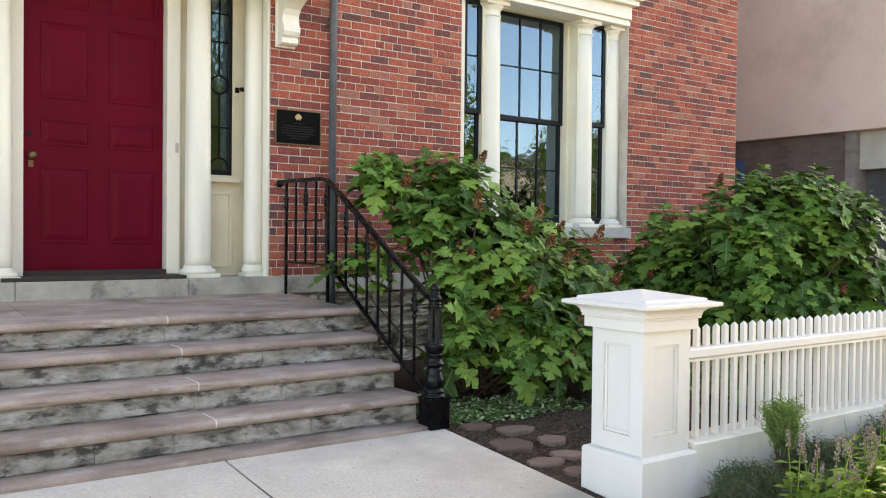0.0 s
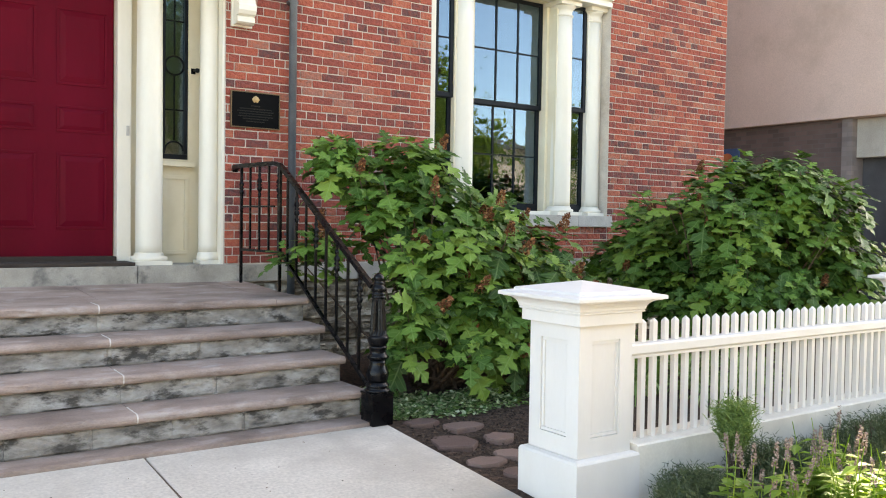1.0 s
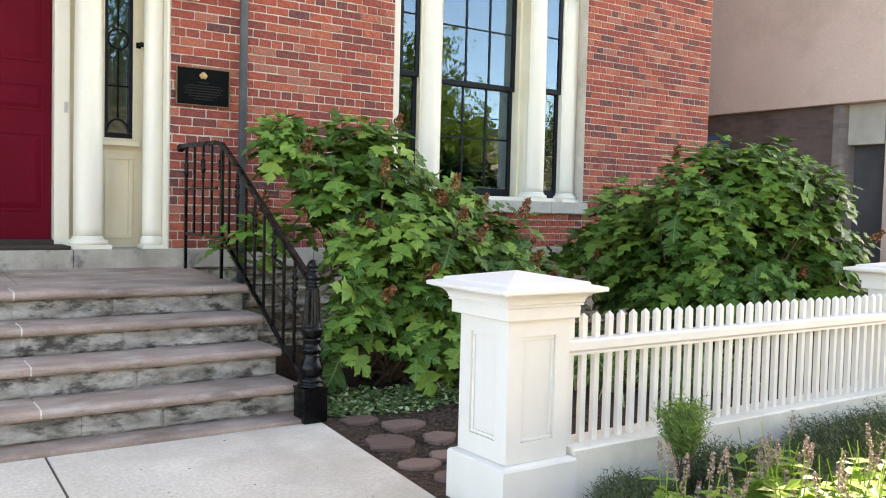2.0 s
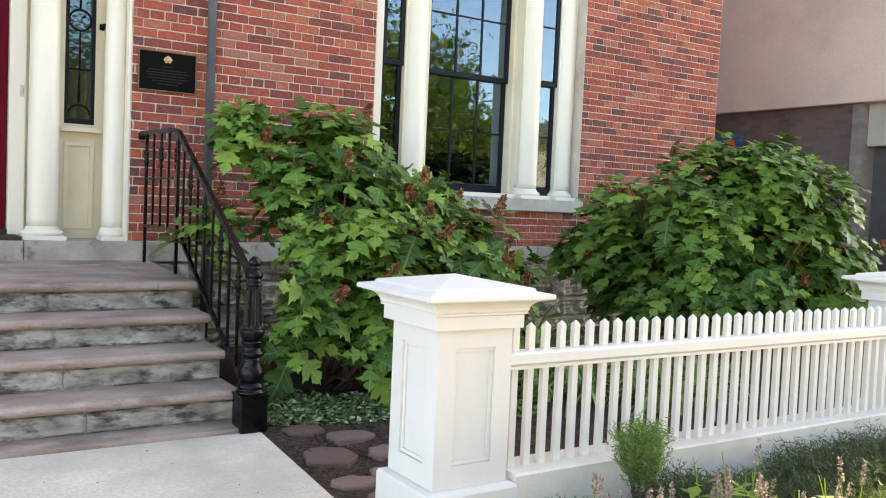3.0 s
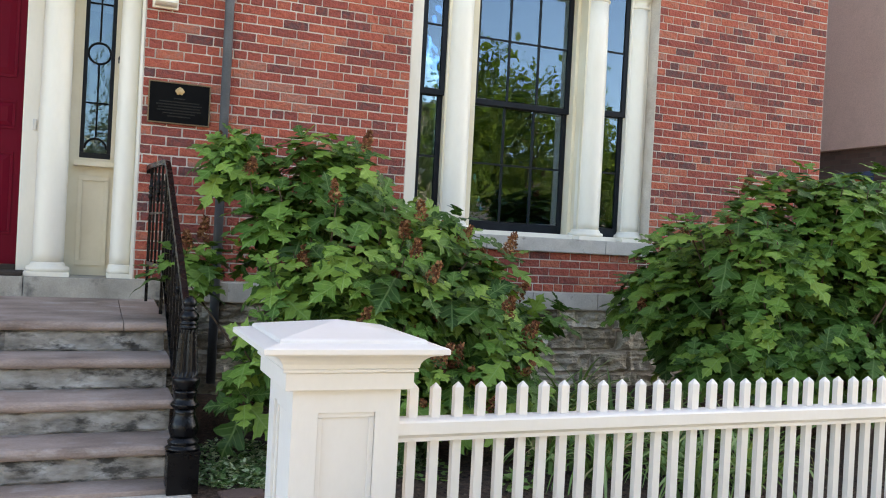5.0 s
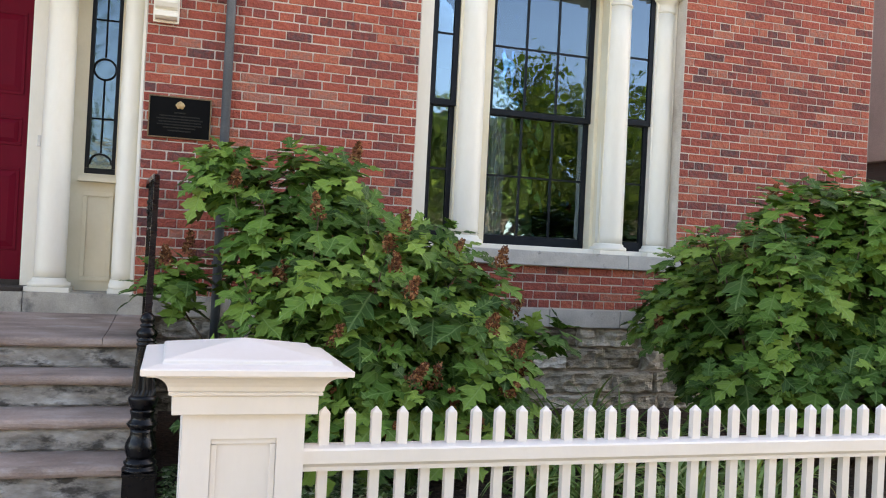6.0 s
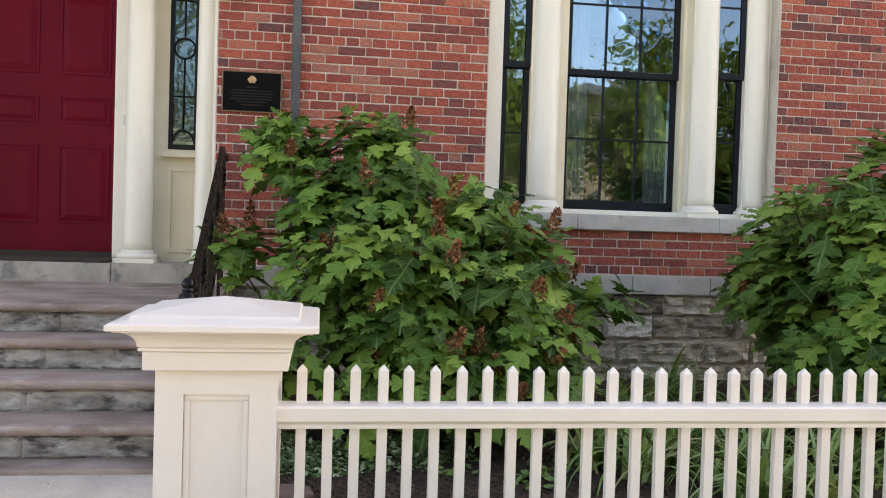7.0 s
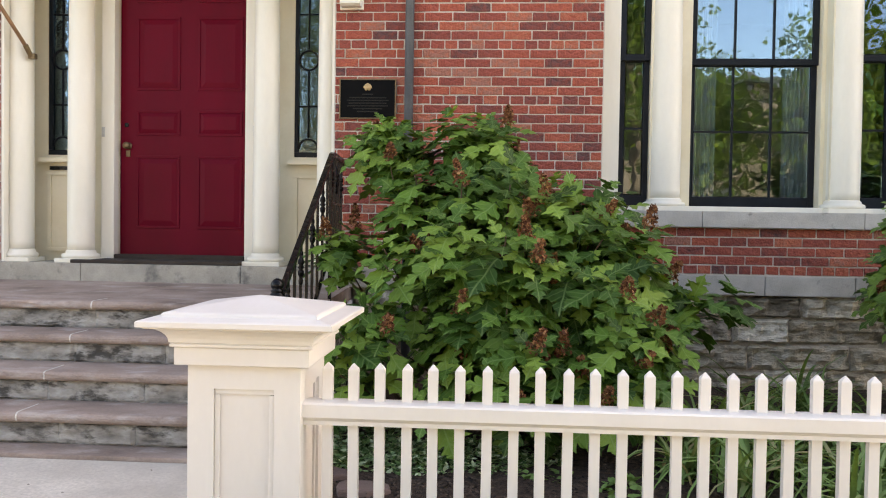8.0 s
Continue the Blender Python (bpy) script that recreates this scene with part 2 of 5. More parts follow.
def veined(m):
    """Pale midrib and slanting side veins along the leaf's own axis, kept in the attribute leaf_xy."""
    nt = m.node_tree
    bsdf = nt.nodes["Principled BSDF"]
    src = bsdf.inputs["Base Color"].links[0].from_socket
    at = nt.nodes.new("ShaderNodeAttribute")
    at.attribute_name = "leaf_xy"
    sep = nt.nodes.new("ShaderNodeSeparateXYZ")
    nt.links.new(at.outputs["Vector"], sep.inputs[0])
    across = calc(nt, "ABSOLUTE", sep.outputs[1])
    rib = nt.nodes.new("ShaderNodeMapRange")
    nt.links.new(across, rib.inputs["Value"])
    for key, v in (("From Min", 0.008), ("From Max", 0.03), ("To Min", 0.30), ("To Max", 0.0)):
        rib.inputs[key].default_value = v
    slant = calc(nt, "MULTIPLY", calc(nt, "SUBTRACT", sep.outputs[0], calc(nt, "MULTIPLY", across, 0.75)), 6.0)
    near = calc(nt, "PINGPONG", slant, 0.5)
    side = nt.nodes.new("ShaderNodeMapRange")
    nt.links.new(near, side.inputs["Value"])
    for key, v in (("From Min", 0.03), ("From Max", 0.14), ("To Min", 0.16), ("To Max", 0.0)):
        side.inputs[key].default_value = v
    both = calc(nt, "MAXIMUM", rib.outputs["Result"], side.outputs["Result"])
    nt.links.new(mixed(nt, "MIX", both, src, (0.30, 0.42, 0.16)), bsdf.inputs["Base Color"])
    bump = nt.nodes.new("ShaderNodeBump")
    bump.inputs["Strength"].default_value, bump.inputs["Distance"].default_value = 0.5, -0.01
    nt.links.new(both, bump.inputs["Height"])
    nt.links.new(bsdf.inputs["Normal"].links[0].from_socket, bump.inputs["Normal"])
    nt.links.new(bump.outputs["Normal"], bsdf.inputs["Normal"])


veined(M_leafA)
veined(M_leafA_piece)
M_bloom = surface("dried_bloom", [(0.0, (0.08, 0.024, 0.010)), (0.6, (0.21, 0.075, 0.028)), (1.0, (0.42, 0.21, 0.09))], 30, 100, 0.9, 0.1, vary="island")
M_stem = surface("woody_stem", [(0.3, (0.07, 0.045, 0.03)), (0.7, (0.14, 0.09, 0.06))], 20, 120, 0.85, 0.4)
M_strap = leafy("daylily_leaf", [(0.0, (0.09, 0.17, 0.045)), (0.5, (0.20, 0.32, 0.10)), (0.88, (0.32, 0.43, 0.18)), (1.0, (0.45, 0.37, 0.20))], vary="object")
M_ivy = leafy("variegated_leaf", [(0.0, (0.07, 0.14, 0.045)), (0.4, (0.13, 0.23, 0.08)), (0.65, (0.30, 0.40, 0.22)), (1.0, (0.55, 0.60, 0.42))])
M_lav = leafy("grey_green_needle", [(0.0, (0.05, 0.075, 0.042)), (0.5, (0.085, 0.115, 0.065)), (1.0, (0.16, 0.185, 0.115))])
M_herb = leafy("green_needle", [(0.0, (0.09, 0.16, 0.05)), (0.5, (0.16, 0.25, 0.075)), (1.0, (0.26, 0.34, 0.12))])
M_hyssop = leafy("bright_herb_leaf", [(0.0, (0.11, 0.20, 0.035)), (0.5, (0.19, 0.30, 0.055)), (1.0, (0.30, 0.38, 0.09))], through_light=0.5)
M_spike = surface("faded_flower_spike", [(0.0, (0.20, 0.13, 0.11)), (0.5, (0.32, 0.225, 0.185)), (1.0, (0.45, 0.36, 0.27))], 40, 120, 0.9, 0.3, vary="island")
M_tree = leafy("street_tree_leaf", [(0.0, (0.06, 0.10, 0.03)), (0.5, (0.12, 0.165, 0.05)), (1.0, (0.20, 0.23, 0.085))], through_light=0.4)
M_curtain = surface("pale_curtain", [(0.3, (0.60, 0.62, 0.64)), (0.7, (0.70, 0.72, 0.73))], 3, 90, 0.9, 0.1)
M_room = surface("pale_plaster", [(0.3, (0.56, 0.54, 0.50)), (0.7, (0.64, 0.62, 0.58))], 2, 40, 0.9, 0.1)
M_wood = surface("oak_floor", [(0.3, (0.12, 0.07, 0.04)), (0.7, (0.2, 0.12, 0.07))], 3, 80, 0.5, 0.1, stretch=(1, 8, 1))
M_mat = surface("dark_door_mat", [(0.3, (0.035, 0.026, 0.02)), (0.7, (0.06, 0.045, 0.035))], 9, 200, 0.95, 0.5)
M_pole = surface("varnished_pole", [(0.3, (0.25, 0.13, 0.07)), (0.7, (0.36, 0.2, 0.11))], 10, 90, 0.4, 0.1)
M_art_blue = surface("blue_panel", [(0.3, (0.03, 0.07, 0.16)), (0.7, (0.05, 0.10, 0.22))], 5, 60, 0.6, 0.05)
M_art_red = surface("orange_disc", [(0.3, (0.45, 0.10, 0.04)), (0.7, (0.58, 0.18, 0.06))], 5, 60, 0.6, 0.05)
M_roof = surface("slate_roof", [(0.3, (0.07, 0.07, 0.075)), (0.7, (0.12, 0.12, 0.125))], 4, 60, 0.7, 0.3)
M_glass = glass_mat("old_window_glass")
M_glass2 = glass_mat("leaded_glass", 2.0, 0.003, (0.62, 0.66, 0.64), 14.0)
M_far_brick = brick_pattern("pale_brickwork", (0.26, 0.17, 0.12), (0.33, 0.22, 0.16), (0.4, 0.35, 0.3))


# ---- mesh tools ----
def put_mesh(name, bm, material, parent=None, label="", smooth=False):
    me = bpy.data.meshes.new(name)
    bm.to_mesh(me)
    bm.free()
    if smooth:
        for p in me.polygons:
            p.use_smooth = True
    me.materials.append(material)
    ob = new(name, me)
    if parent is not None:
        ob.parent = parent
    if label:
        ob["label"] = label
    return ob


def part(name, bm, material, parent, label="", smooth=False):
    return put_mesh(name, bm, material, parent, label, smooth)


def thing(name, label, category, group="", kind="", at=(0, 0, 0)):
    ob = new(name)
    ob.location = at
    ob.empty_display_size = 0.05
    return tagged(ob, label, category, group, kind)


def box(bm, x0, y0, z0, x1, y1, z1, bevel=0.0):
    sub = bmesh.new()
    bmesh.ops.create_cube(sub, size=1.0)
    for v in sub.verts:
        v.co = Vector((x0 + (v.co.x + 0.5) * (x1 - x0), y0 + (v.co.y + 0.5) * (y1 - y0), z0 + (v.co.z + 0.5) * (z1 - z0)))
    if bevel:
        bmesh.ops.bevel(sub, geom=sub.edges[:], offset=bevel, segments=2, affect="EDGES", profile=0.7)
    merge(bm, sub)
    return bm


def merge(bm, sub, m=None):
    if m is not None:
        sub.transform(m)
    me = bpy.data.meshes.new("scratch")
    sub.to_mesh(me)
    sub.free()
    bm.from_mesh(me)
    bpy.data.meshes.remove(me)


def boxed(*dims, bevel=0.0):
    return box(bmesh.new(), *dims, bevel=bevel)


def lathe(bm, profile, segs=24, centre=(0, 0), flute=None):
    """profile: (radius, z) from the bottom up. flute: (z0, z1, depth) for fluting."""
    rings = []
    for r, z in profile:
        ring = []
        for i in range(segs):
            a = 2 * math.pi * i / segs
            rr = r
            if flute and flute[0] <= z <= flute[1] and i % 2:
                rr = r * (1 - flute[2])
            ring.append(bm.verts.new((centre[0] + rr * math.cos(a), centre[1] + rr * math.sin(a), z)))
        rings.append(ring)
    for a, b in zip(rings, rings[1:]):
        for i in range(segs):
            j = (i + 1) % segs
            bm.faces.new((a[i], a[j], b[j], b[i]))
    bm.faces.new(rings[0][::-1])
    bm.faces.new(rings[-1])
    return bm


def square_lathe(bm, profile, cx, cy):
    """profile: (half width, z) from the bottom up, square in plan."""
    rings = [[bm.verts.new((cx + sx * h, cy + sy * h, z)) for sx, sy in ((-1, -1), (1, -1), (1, 1), (-1, 1))] for h, z in profile]
    for a, b in zip(rings, rings[1:]):
        for i in range(4):
            j = (i + 1) % 4
            bm.faces.new((a[i], a[j], b[j], b[i]))
    bm.faces.new(rings[0][::-1])
    bm.faces.new(rings[-1])
    return bm


def tube(bm, points, r, segs=8, square=False):
    """A bar along points; r: one radius, or one for each point."""
    pts = [Vector(p) for p in points]
    rs = r if isinstance(r, (list, tuple)) else [r] * len(pts)
    n = 4 if square else segs
    rings = []
    side = None
    for i, p in enumerate(pts):
        d = (pts[min(i + 1, len(pts) - 1)] - pts[max(i - 1, 0)]).normalized()
        if side is None:
            side = d.orthogonal().normalized() if abs(d.z) < 0.95 else Vector((1, 0, 0))
            if square and abs(d.z) < 0.95:
                side = Vector((0, 0, 1)).cross(d).normalized()
        side = (side - d * side.dot(d)).normalized()
        up = d.cross(side)
        ring = []
        for k in range(n):
            a = 2 * math.pi * (k + 0.5) / n
            ring.append(bm.verts.new(p + (side * math.cos(a) + up * math.sin(a)) * rs[i] * (1.414 if square else 1)))
        rings.append(ring)
    for a, b in zip(rings, rings[1:]):
        for i in range(n):
            j = (i + 1) % n
            bm.faces.new((a[i], a[j], b[j], b[i]))
    bm.faces.new(rings[0][::-1])
    bm.faces.new(rings[-1])
    return bm


def extrude_x(bm, outline, x0, x1):
    """outline: (y, z) points round a profile."""
    a = [bm.verts.new((x0, y, z)) for y, z in outline]
    b = [bm.verts.new((x1, y, z)) for y, z in outline]
    bm.faces.new(a)
    bm.faces.new(b[::-1])
    n = len(outline)
    for i in range(n):
        j = (i + 1) % n
        bm.faces.new((a[j], a[i], b[i], b[j]))
    bmesh.ops.recalc_face_normals(bm, faces=bm.faces[:])
    return bm


def from_lists(name, verts, faces, material, parent=None, label="", smooth=False):
    me = bpy.data.meshes.new(name)
    me.from_pydata(verts, [], faces)
    if smooth:
        me.polygons.foreach_set("use_smooth", [True] * len(me.polygons))
    me.materials.append(material)
    me.update()
    ob = new(name, me)
    if parent is not None:
        ob.parent = parent
    if label:
        ob["label"] = label
    return ob


# ---- large structure ----
F = 7.475                      # face of the brick front
COURSE, LENGTH = 0.0738, 0.2145
BED = 0.947                    # top of the water table, where the brick begins
rng = random.Random(5)


def walk_z(y):
    """The entrance walk falls gently from the steps to the sidewalk."""
    return -0.074 * min(max(5.035 - y, 0), 2.3)


def ground_z(x, y):
    """Planting bed: lower before the fence, rising towards the house, uneven."""
    rise = float(np.interp(y, (1.7, 3.3, 3.6, 5.0, 6.0, 7.5), (-0.175, -0.14, -0.115, -0.03, 0.02, 0.06)))
    return rise + 0.02 * noise.noise(Vector((x * 1.7, y * 1.7, 0))) + 0.008 * noise.noise(Vector((x * 9, y * 9, 3)))


def sheet(name, x0, x1, y0, y1, nx, ny, zf, material, **tags):
    xs, ys = np.linspace(x0, x1, nx), np.linspace(y0, y1, ny)
    verts = [(x, y, zf(x, y)) for y in ys for x in xs]
    faces = [(j * nx + i, j * nx + i + 1, (j + 1) * nx + i + 1, (j + 1) * nx + i) for j in range(ny - 1) for i in range(nx - 1)]
    return tagged(from_lists(name, verts, faces, material, smooth=True), **tags)


put_mesh("ground", boxed(-600, -600, -0.6, 600, 600, -0.31), M_asphalt)["kind"] = "structure"
tagged(bpy.data.objects["ground"], "dark asphalt street and ground reaching the horizon", "ground")
bed = sheet("planting_bed", 4.115, 13.95, 1.8, F + 0.1, 120, 70, ground_z, M_mulch, label="dark bark mulch planting bed round the fence", category="ground", kind="structure")

walk_ob = thing("pavement", "pale worn concrete entrance walk and sidewalk slabs", "pavement", kind="structure")
for x0, x1, y0, y1 in ((-1.2, 2.534, 2.74, 5.035), (2.546, 4.108, 2.74, 5.035), (-1.2, 2.534, 1.9, 2.73), (2.546, 4.108, 1.9, 2.73), (-1.2, 2.534, -1.6, 1.888), (2.546, 6.5, -1.6, 1.79), (6.512, 10.5, -1.6, 1.79), (10.512, 14.5, -1.6, 1.79), (-6.2, -1.212, -1.6, 1.888)):
    slab = boxed(x0, y0, -0.3, x1, y1, 0.0, bevel=0.006)
    for v in slab.verts:
        if v.co.z > -0.1:
            v.co.z += walk_z(v.co.y)
    part("concrete_slab", slab, M_concrete if y0 > 1.85 else M_sidewalk, walk_ob)

part("joint_dirt", boxed(2.5345, 1.95, -0.29, 2.5455, 5.02, -0.2), M_chip, walk_ob)
for v in bpy.data.objects["joint_dirt"].data.vertices:
    if v.co.z > -0.25:
        v.co.z = walk_z(v.co.y) - 0.012

# brick front with openings
wall = thing("wall_south", "weathered red brick front with lime mortar joints", "wall", kind="structure")
back = bmesh.new()
Y0, Y1 = F + 0.008, F + 0.30
for x0, x1, z0, z1 in ((-2.0, 1.08, 0.0, 4.75), (3.885, 6.05, 0.80, 4.75), (8.585, 10.735, 0.80, 4.75), (6.05, 8.585, 0.80, 1.316), (1.08, 3.885, 3.72, 4.75), (6.05, 8.585, 4.25, 4.75)):
    box(back, x0, Y0, z0, x1, Y1, z1)
part("mortar", back, M_mortar, wall, "pale lime mortar behind the bricks")
part("upper_wall", boxed(-2.0, F, 4.75, 10.74, F + 0.3, 8.2), M_upper, wall, "red brickwork of the upper storey")
tagged(put_mesh("wall_east", boxed(10.42, F + 0.3, 0, 10.735, F + 9, 8.2), M_upper), "red brick side wall of the house", "wall", kind="structure")
tagged(put_mesh("wall_west", boxed(-2.0, F + 0.3, 0, -1.7, F + 9, 8.2), M_upper), "red brick side wall of the house", "wall", kind="structure")
tagged(put_mesh("wall_north", boxed(-2.0, F + 9, 0, 10.74, F + 9.3, 8.2), M_upper), "red brick rear wall of the house", "wall", kind="structure")
tagged(put_mesh("roof", boxed(-2.4, F - 0.4, 8.2, 11.1, F + 9.6, 8.5), M_roof), "dark flat roof with projecting eaves", "roof", kind="structure")

# water table and foundation
wt = thing("water_table", "pale grey dressed stone band over the foundation", "trim", kind="structure")
xs = [4.05, 5.2, 6.4, 7.33, 8.02, 9.1, 9.95, 10.79]
for a, b in zip(xs, xs[1:]):
    part("stone", boxed(a + 0.003, F - 0.045, 0.787, b - 0.003, F + 0.12, BED - 0.004, bevel=0.008), M_sill, wt)
fnd = thing("foundation", "rough split-faced grey stone foundation", "wall", kind="structure")
part("mortar", boxed(4.05, F + 0.03, -0.1, 10.73, F + 0.2, 0.786), M_mortar, fnd)


def rough_block(w, h, seed, depth=1.0, ragged_edge=False):
    """A split-faced block, w by h, its face towards -y, bulging unevenly."""
    bm = bmesh.new()
    nx, nz = max(6, int(w / 0.024)), 9
    grid = []
    for k in range(nz + 1):
        row = []
        for i in range(nx + 1):
            u, v = i / nx, k / nz
            edge = min(u, 1 - u, v, 1 - v)
            q = Vector((u * w + seed * 9.1, v * h, seed))
            big, small, sharp = noise.noise(q * 6), noise.noise(q * 17), abs(noise.noise(q * 9 + Vector((0, 5, 0))))
            d = 0.022 + 0.030 * big + 0.016 * small + 0.03 * (0.5 - sharp) + 0.012 * noise.noise(Vector((u * w * 8, v * h * 34, seed))) if edge > 0.01 else 0.004 + 0.010 * small
            ragged = 0.009 * noise.noise(q * 21) if ragged_edge else 0.0
            row.append(bm.verts.new((u * w + ragged * (1 - 2 * u), -d * depth, v * h + ragged * (1 - 2 * v))))
        grid.append(row)
    for k in range(nz):
        for i in range(nx):
            bm.faces.new((grid[k][i], grid[k][i + 1], grid[k + 1][i + 1], grid[k + 1][i]))
    box(bm, 0.002, 0.001, 0.002, w - 0.002, 0.07, h - 0.002)
    return bm


z = 0.02
for row, h in enumerate((0.17, 0.21, 0.205, 0.175)):
    x = 4.06 - 0.1 * row
    while x < 10.7:
        w = rng.uniform(0.34, 0.80)
        x1 = min(x + w, 10.72)
        if x1 > 4.1 and x1 - max(x, 4.06) > 0.06:
            xa = max(x, 4.06)
            b = part("stone", rough_block(x1 - xa - rng.uniform(0.006, 0.018), h - rng.uniform(0.006, 0.016), rng.random() * 50, 1.5, True), M_found, fnd)
            b.location = (xa + 0.006, F + 0.03, z + 0.006)
            b.rotation_euler = (rng.uniform(-0.03, 0.03), rng.uniform(-0.012, 0.012), rng.uniform(-0.02, 0.02))
        x += w
    z += h

# front steps
RISE = [(0.757, 6.10), (0.572, 5.81), (0.390, 5.49), (0.208, 5.195)]
SX0, SX1 = 0.96, 4.045
steps = thing("front_steps", "worn brownstone treads over stained grey stone risers", "steps", kind="structure")


def nosed(bm, x0, x1, yf, yb, zt, th, zb=None):
    """A tread with a rounded nose towards -y; its back may lie higher (zb)."""
    zb = zt if zb is None else zb
    pts = [(yb, zb), (yf + th * 0.55, zt)]
    for k in range(1, 7):
        a = math.pi / 2 + math.pi * k / 7
        pts.append((yf + th * 0.5 + th * 0.5 * math.cos(a), zt - th / 2 + th / 2 * math.sin(a)))
    pts += [(yf + th * 0.6, zt - th), (yb, zb - th)]
    n = max(3, int((x1 - x0) / 0.09))
    rows = []
    for i in range(n + 1):
        x = x0 + (x1 - x0) * i / n
        row = []
        for k, (y, z) in enumerate(pts):
            wear = 0.0 if k in (0, len(pts) - 1) else 1.0
            q = Vector((x * 3.1, yf * 5, k * 0.15))
            chip = max(0.0, noise.noise(q * 2.3 + Vector((4, 0, 0))) - 0.35) * 0.03
            row.append(bm.verts.new((x, y + wear * (0.006 * noise.noise(q) + chip), z + wear * (0.004 * noise.noise(q + Vector((0, 8, 0))) - chip * 0.4))))
        rows.append(row)
    m = len(pts)
    for a, b in zip(rows, rows[1:]):
        for k in range(m):
            j = (k + 1) % m
            bm.faces.new((a[k], b[k], b[j], a[j]))
    bm.faces.new(rows[0])
    bm.faces.new(rows[-1][::-1])
    bmesh.ops.recalc_face_normals(bm, faces=bm.faces[:])
    return bm


TH = 0.058
for n, (zt, yf) in enumerate(RISE):
    cut = 2.535 + 0.003 * n
    deep = 0.40 if n else 0.408
    for a, b in ((SX0, cut - 0.002), (cut + 0.002, SX1 - (0.0 if n else 0.26))) + (((SX1 - 0.256, SX1),) if n == 0 else ()):
        part("tread", nosed(bmesh.new(), a, b, yf, yf + deep, zt, TH), M_tread, steps, smooth=False)
    joint = nosed(bmesh.new(), cut - 0.004, cut + 0.0045, yf - 0.002, yf + deep * 0.6, zt + 0.0015, TH)
    part("mortar_joint", joint, M_joint, steps, "pale mortar in the tread joint")
    z0 = RISE[n + 1][0] if n < 3 else 0.024
    x = SX0
    while x < SX1 - 0.02:
        w = (2.535 - SX0 if x < 2.0 else rng.choice((0.6, 1.2, 1.5))) if n < 3 else rng.choice((0.45, 0.6, 0.9))
        x1 = min(x + w, SX1 - 0.012)
        if SX1 - 0.012 - x1 < 0.15:
            x1 = SX1 - 0.012
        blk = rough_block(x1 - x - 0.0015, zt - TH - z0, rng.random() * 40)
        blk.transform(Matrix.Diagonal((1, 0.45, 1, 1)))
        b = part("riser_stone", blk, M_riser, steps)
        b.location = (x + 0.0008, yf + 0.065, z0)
        x = x1 + 0.0001
        if x1 >= SX1 - 0.013:
            break
part("bottom_slab", boxed(SX0 - 0.1, 5.04, -0.1, SX1 + 0.0, 5.6, 0.023, bevel=0.008), M_tread, steps)
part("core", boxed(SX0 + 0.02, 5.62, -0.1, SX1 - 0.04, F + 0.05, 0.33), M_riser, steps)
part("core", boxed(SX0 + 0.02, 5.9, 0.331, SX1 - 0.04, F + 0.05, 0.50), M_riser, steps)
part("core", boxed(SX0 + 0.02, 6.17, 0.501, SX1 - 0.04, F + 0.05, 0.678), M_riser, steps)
for x0, x1 in ((SX0, 1.72), (1.725, 2.62), (2.625, 3.785), (3.79, SX1)):
    sub = bmesh.new()
    extrude_x(sub, [(6.51, 0.757), (6.51, 0.68), (F + 0.1, 0.68), (F + 0.1, 0.802)], x0, x1)
    part("landing_slab", sub, M_tread, steps)

# door step under the columns
ds = thing("door_plinth", "grey granite blocks carrying the entrance columns", "step", kind="structure")
for x0, x1 in ((0.9, 1.79), (1.794, 3.135), (3.139, 4.6)):
    part("stone", boxed(x0, F - 0.05, 0.79, x1, F + (0.55 if x1 < 4 else 0.1), 0.942, bevel=0.008), M_plinth, ds)
part("stone", boxed(3.139, F + 0.1, 0.79, 3.90, F + 0.55, 0.942), M_plinth, ds)
part("sill", boxed(1.911, F + 0.30, 0.943, 3.054, F + 0.55, 1.008, bevel=0.008), M_mat, ds, "dark worn wooden threshold")
tagged(put_mesh("door_mat", boxed(1.70, F - 0.046, 0.943, 3.12, F + 0.295, 0.972, bevel=0.008), M_mat), "thin dark brown door mat on the step", "mat")


